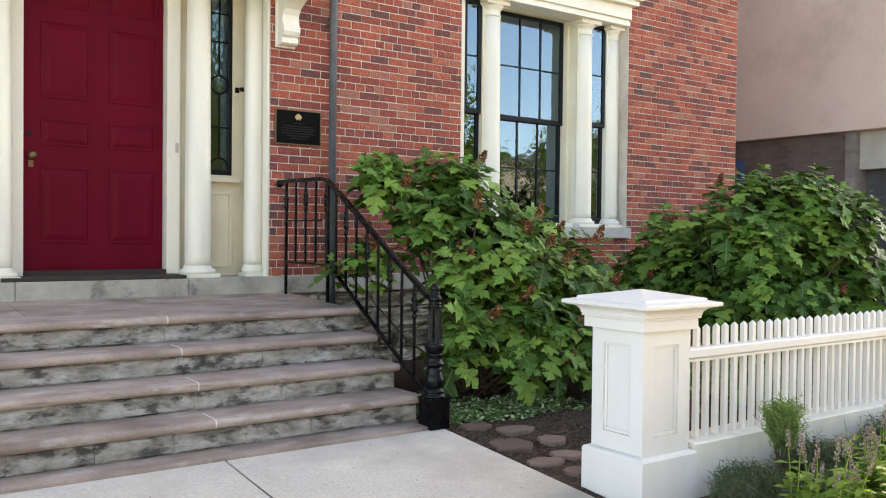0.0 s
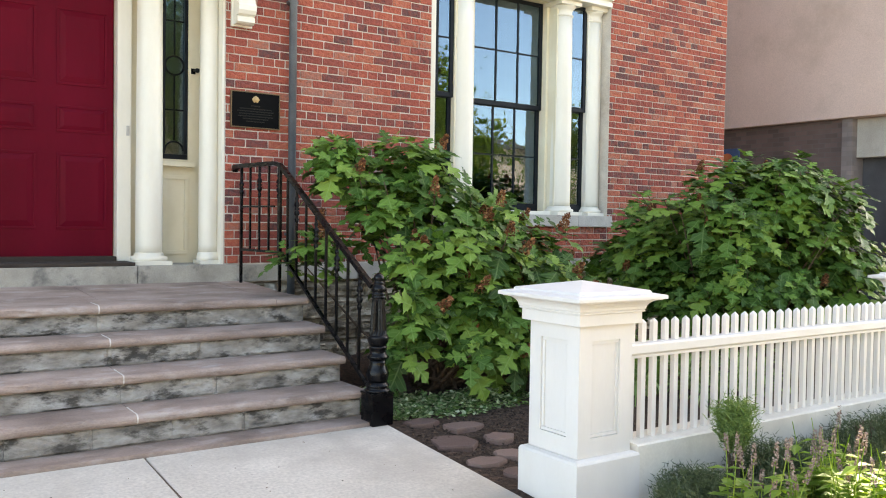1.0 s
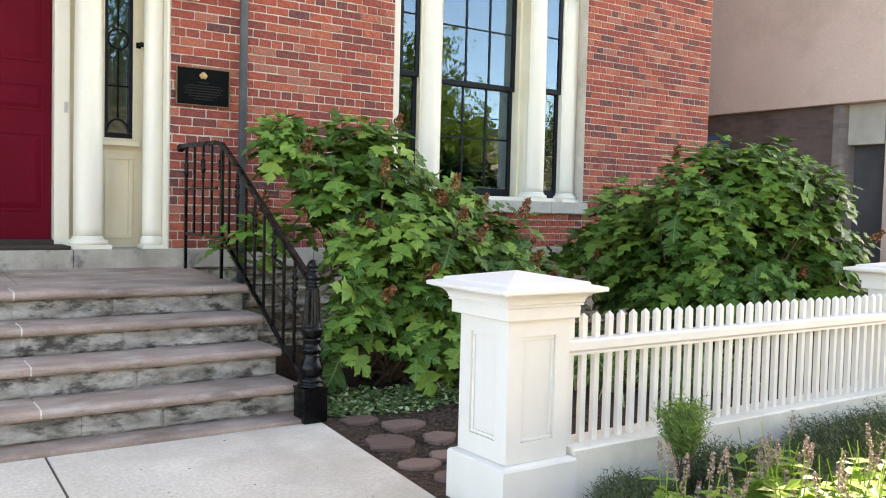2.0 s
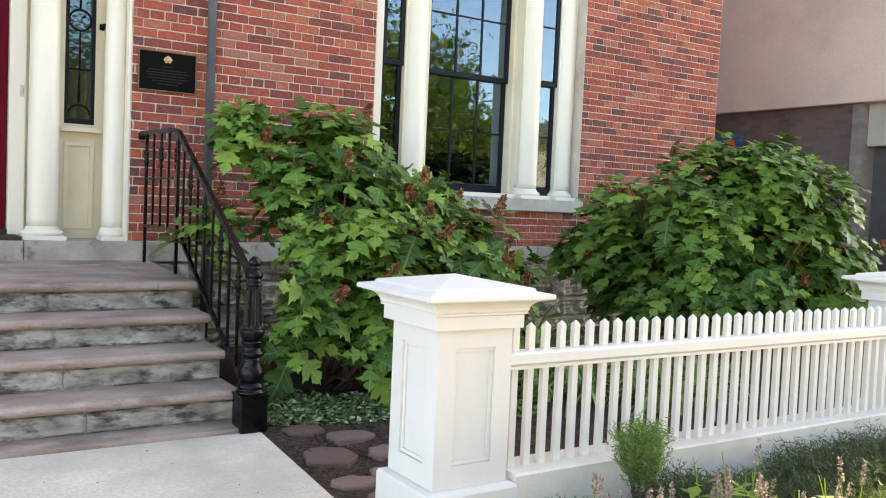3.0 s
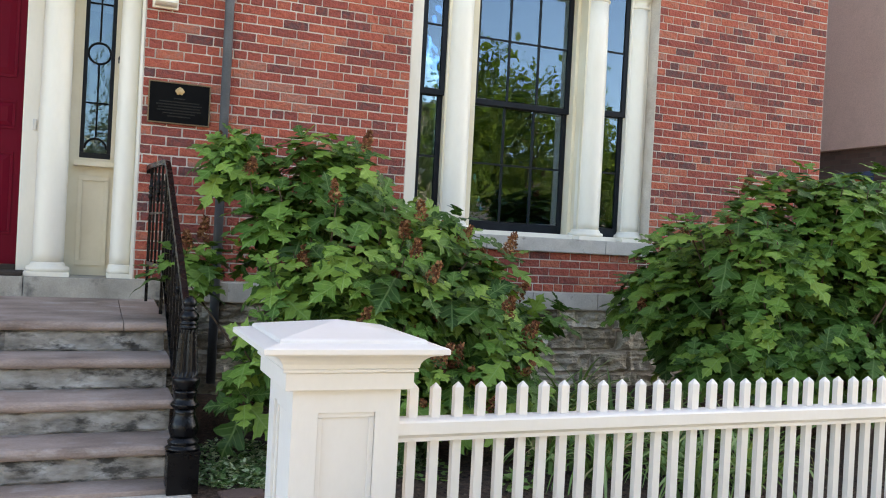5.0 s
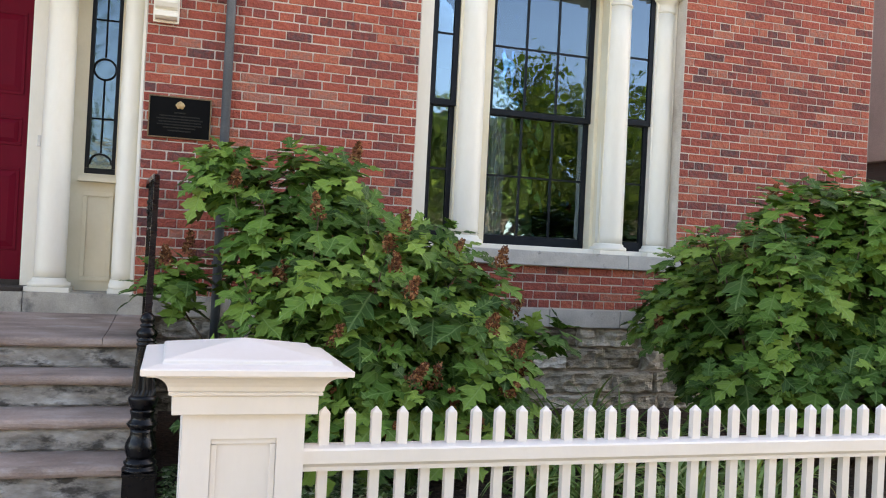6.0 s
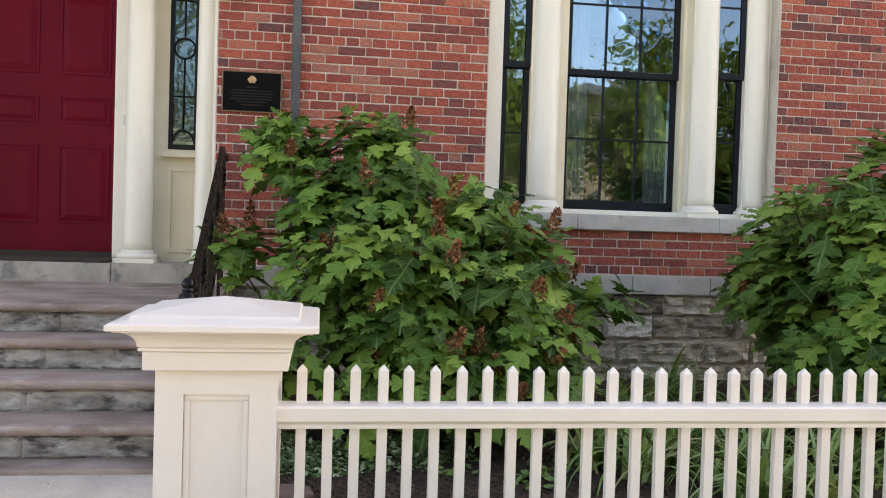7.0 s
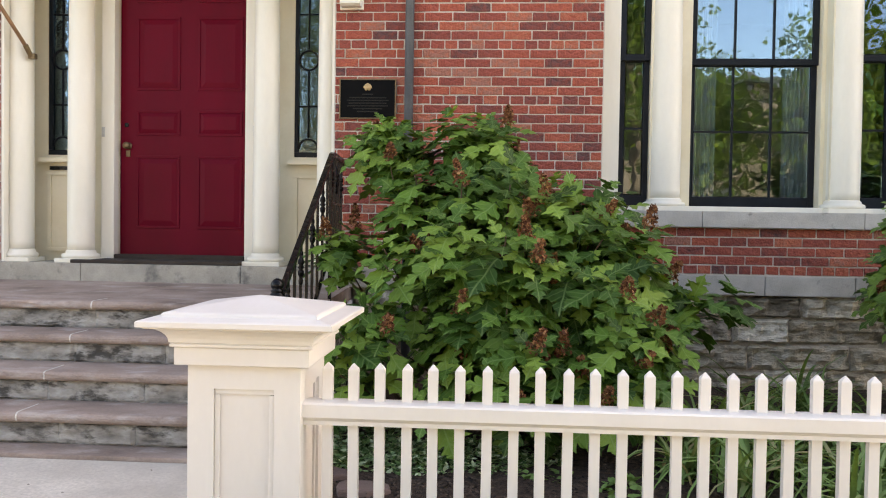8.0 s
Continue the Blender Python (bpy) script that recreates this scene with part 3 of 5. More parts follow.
# ---- entrance ----
def column(name, cx, cy, r, z0, z1, plinth, label, group):
    """Plain Tuscan column: square plinth, torus, tapered shaft, neck ring and capital."""
    col = thing(name, label, "column", group, at=(0, 0, 0))
    base = [(plinth * 0.96, z0 + 0.035), (plinth * 1.0, z0 + 0.05), (plinth * 0.98, z0 + 0.068), (r * 1.13, z0 + 0.078), (r * 1.13, z0 + 0.09), (r * 1.02, z0 + 0.105)]
    foot = part("base", lathe(bmesh.new(), base, 32, (cx, cy)), M_white, col, smooth=True)
    part("plinth", boxed(cx - plinth, cy - plinth, z0, cx + plinth, cy + plinth, z0 + 0.035, bevel=0.004), M_white, foot)
    shaft = [(r * (1.02 - 0.15 * max(0, (t - 0.25)) ** 1.3), z0 + 0.1 + t * (z1 - z0 - 0.27)) for t in (0, 0.03, 0.25, 0.4, 0.55, 0.7, 0.85, 1.0)]
    part("shaft", lathe(bmesh.new(), shaft, 36, (cx, cy)), M_white, col, smooth=True)
    rt = r * 0.9
    zc = z1 - 0.17
    cap = [(rt, zc), (rt * 1.12, zc + 0.008), (rt * 1.12, zc + 0.022), (rt * 1.0, zc + 0.03), (rt * 1.0, zc + 0.075), (rt * 1.1, zc + 0.085), (rt * 1.32, zc + 0.115), (rt * 1.36, zc + 0.125)]
    head = part("capital", lathe(bmesh.new(), cap, 32, (cx, cy)), M_white, col, smooth=True)
    part("abacus", boxed(cx - rt * 1.42, cy - rt * 1.42, z1 - 0.045, cx + rt * 1.42, cy + rt * 1.42, z1, bevel=0.005), M_white, head)
    return col


CY = F + 0.165
for cx, r, pl in ((1.165, 0.1, 0.135), (1.69, 0.108, 0.155), (3.285, 0.108, 0.155), (3.80, 0.082, 0.1)):
    column("entrance_column", cx, CY, r, 0.942, 3.66, pl, "round white-painted wooden column beside the door", "entrance columns")

BACK = F + 0.40
ent = thing("entrance_wall", "cream-painted panelled wooden wall of the door recess", "wall", kind="structure")
pan = bmesh.new()
SLZ0, SLZ1 = 1.868, 3.55
for x0, x1, z0, z1 in ((1.08, 1.268, 0.942, 3.72), (1.268, 1.50, 0.942, SLZ0), (1.268, 1.50, SLZ1, 3.72), (1.50, 1.905, 0.942, 3.72), (3.06, 3.462, 0.942, 3.72), (3.462, 3.692, 0.942, SLZ0), (3.462, 3.692, SLZ1, 3.72), (3.692, 3.885, 0.942, 3.72), (1.905, 3.06, 3.6, 3.72)):
    box(pan, x0, BACK, z0, x1, BACK + 0.1, z1)
part("boarding", pan, M_cream, ent)
for x0, x1 in ((1.79, 1.908), (3.057, 3.175)):
    part("door_casing", boxed(x0, BACK - 0.09, 0.945, x1, BACK - 0.002, 3.62, bevel=0.01), M_white, ent)
part("jamb", boxed(1.0805, F + 0.01, 0.943, 1.10, BACK, 3.72), M_white, ent)
part("jamb", boxed(3.865, F + 0.01, 0.943, 3.8845, BACK, 3.72), M_white, ent)
for x0, x1 in ((1.25, 1.52), (3.445, 3.712)):
    part("panel_sill", boxed(x0 - 0.02, BACK - 0.095, 1.80, x1 + 0.02, BACK - 0.002, 1.84, bevel=0.006), M_cream, ent)
    fr = bmesh.new()
    xa, xb = x0 + 0.02, x1 - 0.02
    for q in ((xa, 1.02, xb, 1.055), (xa, 1.69, xb, 1.725), (xa, 1.0555, xa + 0.035, 1.6895), (xb - 0.035, 1.0555, xb, 1.6895)):
        box(fr, q[0], BACK - 0.02, q[1], q[2], BACK - 0.001, q[3], bevel=0.004)
    part("panel_moulding", fr, M_cream, ent)
part("mail_slot", boxed(1.29, BACK - 0.016, 1.735, 1.47, BACK - 0.001, 1.768, bevel=0.003), M_iron, ent, "narrow black mail slot")
part("soffit", boxed(1.08, F, 3.66, 3.885, BACK + 0.1, 3.72), M_white, ent)

for x0, x1 in ((1.268, 1.50), (3.462, 3.692)):
    sl = thing("window_sidelight", "narrow leaded glass sidelight in a black frame", "window", "door sidelights", "structure")
    y = BACK + 0.02
    part("pane", boxed(x0 + 0.02, y + 0.018, SLZ0 + 0.02, x1 - 0.02, y + 0.022, SLZ1 - 0.02), M_glass2, sl).visible_shadow = False
    fr = bmesh.new()
    for q in ((x0, SLZ0, x1, SLZ0 + 0.045), (x0, SLZ1 - 0.04, x1, SLZ1), (x0, SLZ0 + 0.0455, x0 + 0.03, SLZ1 - 0.0405), (x1 - 0.03, SLZ0 + 0.0455, x1, SLZ1 - 0.0405)):
        box(fr, q[0], y - 0.01, q[1], q[2], y + 0.04, q[3], bevel=0.004)
    part("window_frame", fr, M_black, sl)
    cx = (x0 + x1) / 2
    R = (x1 - x0) / 2 - 0.032
    cames = bmesh.new()
    for za, zb in ((2.04, 2.62), (2.80, 3.5)):
        tube(cames, [(cx, y + 0.014, za), (cx, y + 0.014, zb)], 0.008, 6)
    for zz in (2.31, 3.10, 3.36):
        tube(cames, [(x0 + 0.03, y + 0.014, zz), (x1 - 0.03, y + 0.014, zz)], 0.007, 6)
    zc = 2.705
    tube(cames, [(cx + R * math.cos(a), y + 0.014, zc + R * math.sin(a)) for a in np.linspace(0, 2 * math.pi, 25)], 0.009, 6)
    tube(cames, [(cx + R * math.cos(a), y + 0.014, 1.945 + R * math.sin(a)) for a in np.linspace(0, math.pi, 15)], 0.009, 6)
    part("lead_came", cames, M_lead, sl, smooth=True)

# red door
door = thing("door_1", "closed burgundy red panelled front door", "door", kind="structure")
DY = BACK + 0.03
part("leaf", boxed(1.912, DY, 1.0, 3.053, DY + 0.05, 3.6, bevel=0.003), M_door, door)
for xa, xb in ((2.055, 2.445), (2.60, 3.0)):
    for za, zb in ((1.235, 1.872), (2.046, 2.268), (2.44, 3.08), (3.2, 3.5)):
        fr = bmesh.new()
        w = 0.022
        for q in ((xa, za, xb, za + w), (xa, zb - w, xb, zb), (xa, za + w + 0.0005, xa + w, zb - w - 0.0005), (xb - w, za + w + 0.0005, xb, zb - w - 0.0005)):
            box(fr, q[0], DY - 0.009, q[1], q[2], DY - 0.0005, q[3], bevel=0.004)
        surround = part("panel_moulding", fr, M_door, door)
        rp = bmesh.new()
        m = 0.07 if zb - za > 0.3 else 0.055
        verts = [rp.verts.new(p) for p in ((xa + w, DY - 0.001, za + w), (xb - w, DY - 0.001, za + w), (xb - w, DY - 0.001, zb - w), (xa + w, DY - 0.001, zb - w), (xa + m, DY - 0.011, za + m), (xb - m, DY - 0.011, za + m), (xb - m, DY - 0.011, zb - m), (xa + m, DY - 0.011, zb - m))]
        rp.faces.new(verts[4:])
        for i in range(4):
            j = (i + 1) % 4
            rp.faces.new((verts[i], verts[j], verts[4 + j], verts[4 + i]))
        part("raised_panel", rp, M_door, surround)
kn = lathe(bmesh.new(), [(0.03, 0), (0.03, 0.006), (0.012, 0.01), (0.012, 0.035), (0.028, 0.045), (0.031, 0.06), (0.022, 0.072), (0.004, 0.076)], 20)
kn.transform(Matrix.Translation((1.985, DY, 1.955)) @ Matrix.Rotation(radians(90), 4, "X"))
part("door_knob", kn, M_border, door, "dull brass door knob", smooth=True)
part("keyhole_plate", boxed(1.962, DY - 0.006, 1.86, 2.0, DY - 0.0005, 1.915, bevel=0.003), M_border, door)
part("deadlock", boxed(1.95, DY - 0.01, 2.12, 1.985, DY - 0.0005, 2.155, bevel=0.006), M_iron, door)
for x, z in ((1.80, 2.02), (3.13, 2.04)):
    strike = tagged(put_mesh("strike_plate", boxed(x, BACK - 0.1, z, x + 0.026, BACK - 0.0915, z + 0.085, bevel=0.003), M_steel), "small grey metal latch plate on the door casing", "hardware")

hk = thing("wall_hook", "small black iron hook beside the sidelight", "hook")
part("arm", tube(bmesh.new(), [(3.735, BACK - 0.001, 2.665), (3.735, BACK - 0.07, 2.67), (3.732, BACK - 0.12, 2.66)], 0.007, 8), M_iron, hk)
part("knob", lathe(bmesh.new(), [(0.004, 2.635), (0.017, 2.64), (0.021, 2.655), (0.017, 2.672), (0.004, 2.677)], 14, (3.732, BACK - 0.125)), M_iron, hk, smooth=True)
part("rose", boxed(3.715, BACK - 0.008, 2.64, 3.755, BACK - 0.0005, 2.69, bevel=0.003), M_iron, hk)

# hood bracket beside the entrance
br = thing("hood_bracket", "white-painted scrolled wooden bracket on the brick", "bracket")
prof = [(F, 3.04), (F - 0.10, 3.04), (F - 0.125, 3.055), (F - 0.125, 3.09), (F - 0.11, 3.105), (F - 0.145, 3.12), (F - 0.165, 3.15), (F - 0.165, 3.19), (F - 0.145, 3.215), (F - 0.13, 3.25), (F - 0.135, 3.30), (F - 0.17, 3.35), (F - 0.24, 3.39), (F - 0.31, 3.42), (F - 0.36, 3.47), (F - 0.375, 3.53), (F - 0.36, 3.58), (F - 0.37, 3.60), (F - 0.37, 3.66), (F, 3.66)]
part("scroll", extrude_x(bmesh.new(), prof, 3.945, 4.105), M_white, br)
part("backplate", boxed(3.93, F - 0.03, 3.025, 4.12, F - 0.001, 3.66, bevel=0.006), M_white, br)
hood = thing("door_hood", "white-painted flat wooden hood above the entrance", "hood")
part("cornice", boxed(0.78, F - 0.62, 3.725, 4.2, F - 0.001, 3.95, bevel=0.01), M_white, hood)
part("bed_mould", boxed(0.84, F - 0.58, 3.662, 4.14, F - 0.002, 3.7245, bevel=0.008), M_white, hood)

fp = thing("flagpole", "slanting varnished wooden flagpole in a metal holder", "flagpole")
part("pole", tube(bmesh.new(), [(1.285, CY - 0.12, 2.715), (1.0, CY - 0.55, 3.42)], 0.016, 10), M_pole, fp, smooth=True)
part("holder", tube(bmesh.new(), [(1.295, CY - 0.09, 2.665), (1.272, CY - 0.14, 2.75)], [0.02, 0.022], 10), M_border, fp)
part("mount_plate", boxed(1.27, CY - 0.1, 2.645, 1.33, CY - 0.05, 2.69, bevel=0.008), M_border, fp)

pl = thing("wall_plaque", "black metal plaque with raised bronze border and emblem", "plaque")
part("plate", boxed(3.937, F - 0.02, 2.157, 4.388, F - 0.001, 2.468, bevel=0.003), M_plaque, pl)
fr = bmesh.new()
for q in ((3.932, 2.152, 4.393, 2.161), (3.932, 2.464, 4.393, 2.473), (3.932, 2.1615, 3.941, 2.4635), (4.384, 2.1615, 4.393, 2.4635)):
    box(fr, q[0], F - 0.025, q[1], q[2], F - 0.0005, q[3], bevel=0.002)
part("border", fr, M_border, pl, "thin bronze border")
em = bmesh.new()
for dx, dz, r in ((0, 0, 0.021), (-0.021, 0.002, 0.014), (0.021, 0.002, 0.014), (0, 0.022, 0.013), (-0.013, -0.014, 0.012), (0.013, -0.014, 0.012), (-0.014, 0.016, 0.011), (0.014, 0.016, 0.011)):
    sub = bmesh.new()
    bmesh.ops.create_uvsphere(sub, u_segments=12, v_segments=6, radius=r)
    sub.transform(Matrix.Translation((4.162 + dx, F - 0.021, 2.405 + dz)) @ Matrix.Diagonal((1, 0.25, 1, 1)))
    merge(em, sub)
part("emblem", em, M_brass, pl, "gilt rosette emblem", smooth=True)
for z, w in ((2.345, 0.085), (2.318, 0.30), (2.296, 0.34), (2.274, 0.31), (2.252, 0.33), (2.230, 0.24), (2.206, 0.17)):
    part("text_bar", boxed(4.162 - w / 2, F - 0.0215, z, 4.162 + w / 2, F - 0.0195, z + 0.009), M_bronze, pl)

dsp = thing("downspout", "dark grey metal rainwater pipe on the brick", "downspout")
part("pipe", tube(bmesh.new(), [(4.50, F - 0.055, 0.15), (4.50, F - 0.055, 8.1)], 0.036, 16), M_pipe, dsp, smooth=True)
for z in (1.2, 3.3, 5.4, 7.4):
    part("pipe_clip", boxed(4.455, F - 0.065, z, 4.545, F - 0.0005, z + 0.025, bevel=0.003), M_pipe, dsp)

# ---- railing and newel ----
rail = thing("stair_railing", "black wrought iron stair railing with cast ornaments", "railing")
RT = [(3.97, 7.45, 1.76), (3.97, 7.44, 1.79), (3.975, 7.37, 1.803), (4.03, 6.72, 1.80), (4.037, 6.64, 1.785), (4.04, 6.55, 1.735), (4.06, 5.16, 0.905)]
top = bmesh.new()
tube(top, RT, [0.022, 0.024, 0.017, 0.017, 0.017, 0.017, 0.017], 8, square=True)
part("handrail", top, M_iron, rail)


def rail_z(y):
    for a, b in zip(RT[2:], RT[3:]):
        if b[1] <= y <= a[1]:
            t = (a[1] - y) / (a[1] - b[1])
            return a[0] + t * (b[0] - a[0]), a[2] + t * (b[2] - a[2])
    return RT[-1][0], RT[-1][2]


low = lambda y: 1.08 if y > 6.6 else 1.08 - (6.6 - y) * 0.605
part("lower_rail", tube(bmesh.new(), [(3.98, 7.31, 1.08), (4.035, 6.6, 1.08), (4.06, 5.14, low(5.14))], 0.011, 8, square=True), M_iron, rail)
part("middle_rail", tube(bmesh.new(), [(3.98, 7.31, 1.45), (4.03, 6.72, 1.45)], 0.007, 8, square=True), M_iron, rail)
wall_post = part("post", tube(bmesh.new(), [(3.98, 7.31, 0.79), (3.98, 7.31, 1.79)], 0.011, 8, square=True), M_iron, rail)
part("post", tube(bmesh.new(), [(4.037, 6.62, 0.70), (4.037, 6.62, 1.77)], 0.011, 8, square=True), M_iron, rail)
def vine_ornament(x, y, zc, bar):
    """Cast leaf cluster clasping a bar."""
    orn = bmesh.new()
    lathe(orn, [(0.009, -0.11), (0.02, -0.10), (0.026, -0.08), (0.014, -0.06), (0.03, -0.045), (0.034, -0.025), (0.018, -0.012), (0.038, 0.0), (0.018, 0.012), (0.034, 0.025), (0.03, 0.045), (0.014, 0.06), (0.024, 0.08), (0.018, 0.095), (0.009, 0.105)], 12, (0, 0), (-0.09, 0.09, 0.35))
    orn.transform(Matrix.Translation((x, y, zc)) @ Matrix.Diagonal((0.6, 1, 1, 1)))
    part("ornament", orn, M_iron, bar, smooth=True)


vine_ornament(3.98, 7.31, 1.61, wall_post)
k = 0
y = 7.31 - 0.165
while y > 5.28:
    x, zt = rail_z(y)
    zb = low(y)
    bar = part("baluster", tube(bmesh.new(), [(x, y, zb), (x, y, zt)], 0.008, 8, square=True), M_iron, rail)
    if k % 2 == 1:
        vine_ornament(x, y, zt - 0.17, bar)
    k += 1
    y -= 0.165

NX, NY = 4.062, 5.08
nw = thing("newel_post", "ornate glossy black cast iron newel post", "newel post")
part("base_block", boxed(NX - 0.078, NY - 0.078, 0.0, NX + 0.078, NY + 0.078, 0.20, bevel=0.004), M_iron, nw)
part("base_cap", boxed(NX - 0.083, NY - 0.083, 0.2005, NX + 0.083, NY + 0.083, 0.215, bevel=0.004), M_iron, nw)
part("foot_ring", lathe(bmesh.new(), [(0.086, 0.2155), (0.086, 0.228), (0.078, 0.236), (0.070, 0.243), (0.078, 0.251), (0.078, 0.262), (0.068, 0.270), (0.064, 0.282)], 32, (NX, NY)), M_iron, nw, smooth=True)
part("lower_vase", lathe(bmesh.new(), [(0.064, 0.2825), (0.071, 0.300), (0.076, 0.325), (0.075, 0.345), (0.066, 0.368), (0.056, 0.388), (0.053, 0.405), (0.055, 0.425)], 32, (NX, NY), (0.30, 0.37, 0.10)), M_iron, nw, smooth=True)
part("leaf_collar", lathe(bmesh.new(), [(0.055, 0.4255), (0.068, 0.436), (0.075, 0.447), (0.066, 0.456), (0.056, 0.468), (0.054, 0.485), (0.058, 0.502), (0.062, 0.512), (0.056, 0.522)], 32, (NX, NY), (0.434, 0.45, 0.08)), M_iron, nw, smooth=True)
part("cup", lathe(bmesh.new(), [(0.056, 0.5225), (0.062, 0.536), (0.070, 0.555), (0.072, 0.572), (0.068, 0.582), (0.060, 0.590)], 32, (NX, NY), (0.55, 0.575, 0.07)), M_iron, nw, smooth=True)
part("fluted_shaft", lathe(bmesh.new(), [(0.060, 0.5905), (0.057, 0.62), (0.053, 0.68), (0.048, 0.75), (0.043, 0.81), (0.041, 0.832)], 32, (NX, NY), (0.60, 0.82, 0.13)), M_iron, nw)
part("finial", lathe(bmesh.new(), [(0.041, 0.8325), (0.048, 0.838), (0.048, 0.846), (0.040, 0.852), (0.047, 0.859), (0.047, 0.866), (0.038, 0.872), (0.046, 0.880), (0.051, 0.894), (0.046, 0.909), (0.034, 0.921), (0.030, 0.927), (0.036, 0.932), (0.036, 0.938), (0.026, 0.944), (0.033, 0.954), (0.036, 0.968), (0.031, 0.984), (0.020, 0.996), (0.006, 1.003)], 32, (NX, NY), (0.878, 0.912, 0.12)), M_iron, nw, smooth=True)

# ---- triple window ----
WX0, WX1 = 6.05, 8.585
sill = thing("window_sill", "pale grey granite window sill", "sill", kind="structure")
for a, b in ((WX0 - 0.03, 6.83), (6.834, 8.07), (8.074, WX1 + 0.03)):
    part("stone", boxed(a, F - 0.055, 1.318, b, F + 0.32, 1.445, bevel=0.007), M_sill, sill)
SY = F + 0.36                     # outer face of the sashes
wt_ = thing("window_trim", "cream-painted wooden window surround with entablature", "trim", kind="structure")
part("sub_sill", boxed(WX0 + 0.001, F + 0.155, 1.446, WX1 - 0.001, SY + 0.06, 1.488, bevel=0.006), M_white, wt_)
for x0, x1 in ((6.45, 6.80), (7.84, 8.10)):
    part("mullion", boxed(x0, SY - 0.07, 1.489, x1, SY + 0.06, 3.90, bevel=0.006), M_cream, wt_)
for x0, x1, name in ((WX0 + 0.002, 6.198, "jamb_board"), (6.442, 6.66, "post"), (7.87, 8.058, "post"), (8.362, WX1 - 0.002, "jamb_board")):
    part(name, boxed(x0, F + 0.15, 1.489, x1, SY - 0.071, 3.90, bevel=0.004), M_cream if name == "post" else M_white, wt_)
part("header", boxed(WX0 + 0.001, SY - 0.07, 3.901, WX1 - 0.001, SY + 0.06, 3.95), M_cream, wt_)
part("soffit", boxed(WX0 + 0.001, F + 0.0, 3.951, WX1 - 0.001, SY + 0.06, 3.975), M_white, wt_)
part("architrave", boxed(WX0 - 0.02, F - 0.02, 3.90, WX1 + 0.0, F + 0.25, 3.9505, bevel=0.006), M_white, wt_)
part("frieze", boxed(WX0 - 0.03, F - 0.035, 3.9755, WX1 + 0.01, F + 0.25, 4.13, bevel=0.006), M_white, wt_)
part("cornice", boxed(WX0 - 0.09, F - 0.11, 4.131, WX1 + 0.06, F + 0.25, 4.19, bevel=0.012), M_white, wt_)
part("cornice_cap", boxed(WX0 - 0.12, F - 0.15, 4.191, WX1 + 0.09, F + 0.25, 4.249, bevel=0.012), M_white, wt_)
for cx, r in ((6.575, 0.125), (7.995, 0.125), (8.47, 0.108)):
    column("window_column", cx, F + 0.2, r, 1.446, 3.90, r * 1.36, "round white-painted wooden column between window lights", "window columns")


def sash(name, x0, x1, z0, z1, cols, rows, y, label, parent, foot=0.05):
    """One black sash of a sliding window: stiles, rails, glazing bars and a pane in each opening."""
    s = part(name, boxed(x0, y, z0, x0 + 0.045, y + 0.035, z1, bevel=0.003), M_black, parent, label)
    part("stile", boxed(x1 - 0.045, y, z0, x1, y + 0.035, z1, bevel=0.003), M_black, s)
    part("rail", boxed(x0 + 0.0455, y, z0, x1 - 0.0455, y + 0.035, z0 + foot, bevel=0.003), M_black, s)
    part("rail", boxed(x0 + 0.0455, y, z1 - 0.04, x1 - 0.0455, y + 0.035, z1, bevel=0.003), M_black, s)
    ax, bx, az, bz = x0 + 0.0455, x1 - 0.0455, z0 + foot + 0.0005, z1 - 0.0405
    for i in range(1, cols):
        xc = ax + (bx - ax) * i / cols
        part("glazing_bar", boxed(xc - 0.009, y + 0.004, az, xc + 0.009, y + 0.03, bz), M_black, s)
    for i in range(1, rows):
        zc = az + (bz - az) * i / rows
        part("glazing_bar", boxed(ax, y + 0.006, zc - 0.008, bx, y + 0.028, zc + 0.008), M_black, s)
    for i in range(cols):
        for j in range(rows):
            xa, xb = ax + (bx - ax) * i / cols + 0.0092, ax + (bx - ax) * (i + 1) / cols - 0.0092
            za, zb = az + (bz - az) * j / rows + 0.0082, az + (bz - az) * (j + 1) / rows - 0.0082
            p = bmesh.new()
            tilt = rng.uniform(-0.004, 0.004), rng.uniform(-0.003, 0.003)
            box(p, xa - 0.002, y + 0.015, za - 0.002, xb + 0.002, y + 0.018, zb + 0.002)
            for v in p.verts:
                v.co.y += (v.co.x - xa) * tilt[0] + (v.co.z - za) * tilt[1]
            pane = part("pane", p, M_glass, s)
            pane.visible_shadow = False
    return s


win = thing("window_1", "tall black double-hung sash window with six over six panes", "window", kind="structure")
sash("upper_sash", 6.803, 7.837, 2.665, 3.898, 3, 2, SY + 0.0, "", win)
sash("lower_sash", 6.803, 7.837, 1.49, 2.70, 3, 2, SY + 0.038, "", win, 0.085)
for x0, x1 in ((6.20, 6.44), (8.06, 8.36)):
    w2 = thing("window_2", "narrow black sash window beside the main light", "window", kind="structure")
    sash("upper_sash", x0, x1, 2.665, 3.898, 1, 2, F + 0.17, "", w2)
    sash("lower_sash", x0, x1, 1.49, 2.70, 1, 2, F + 0.208, "", w2, 0.085)

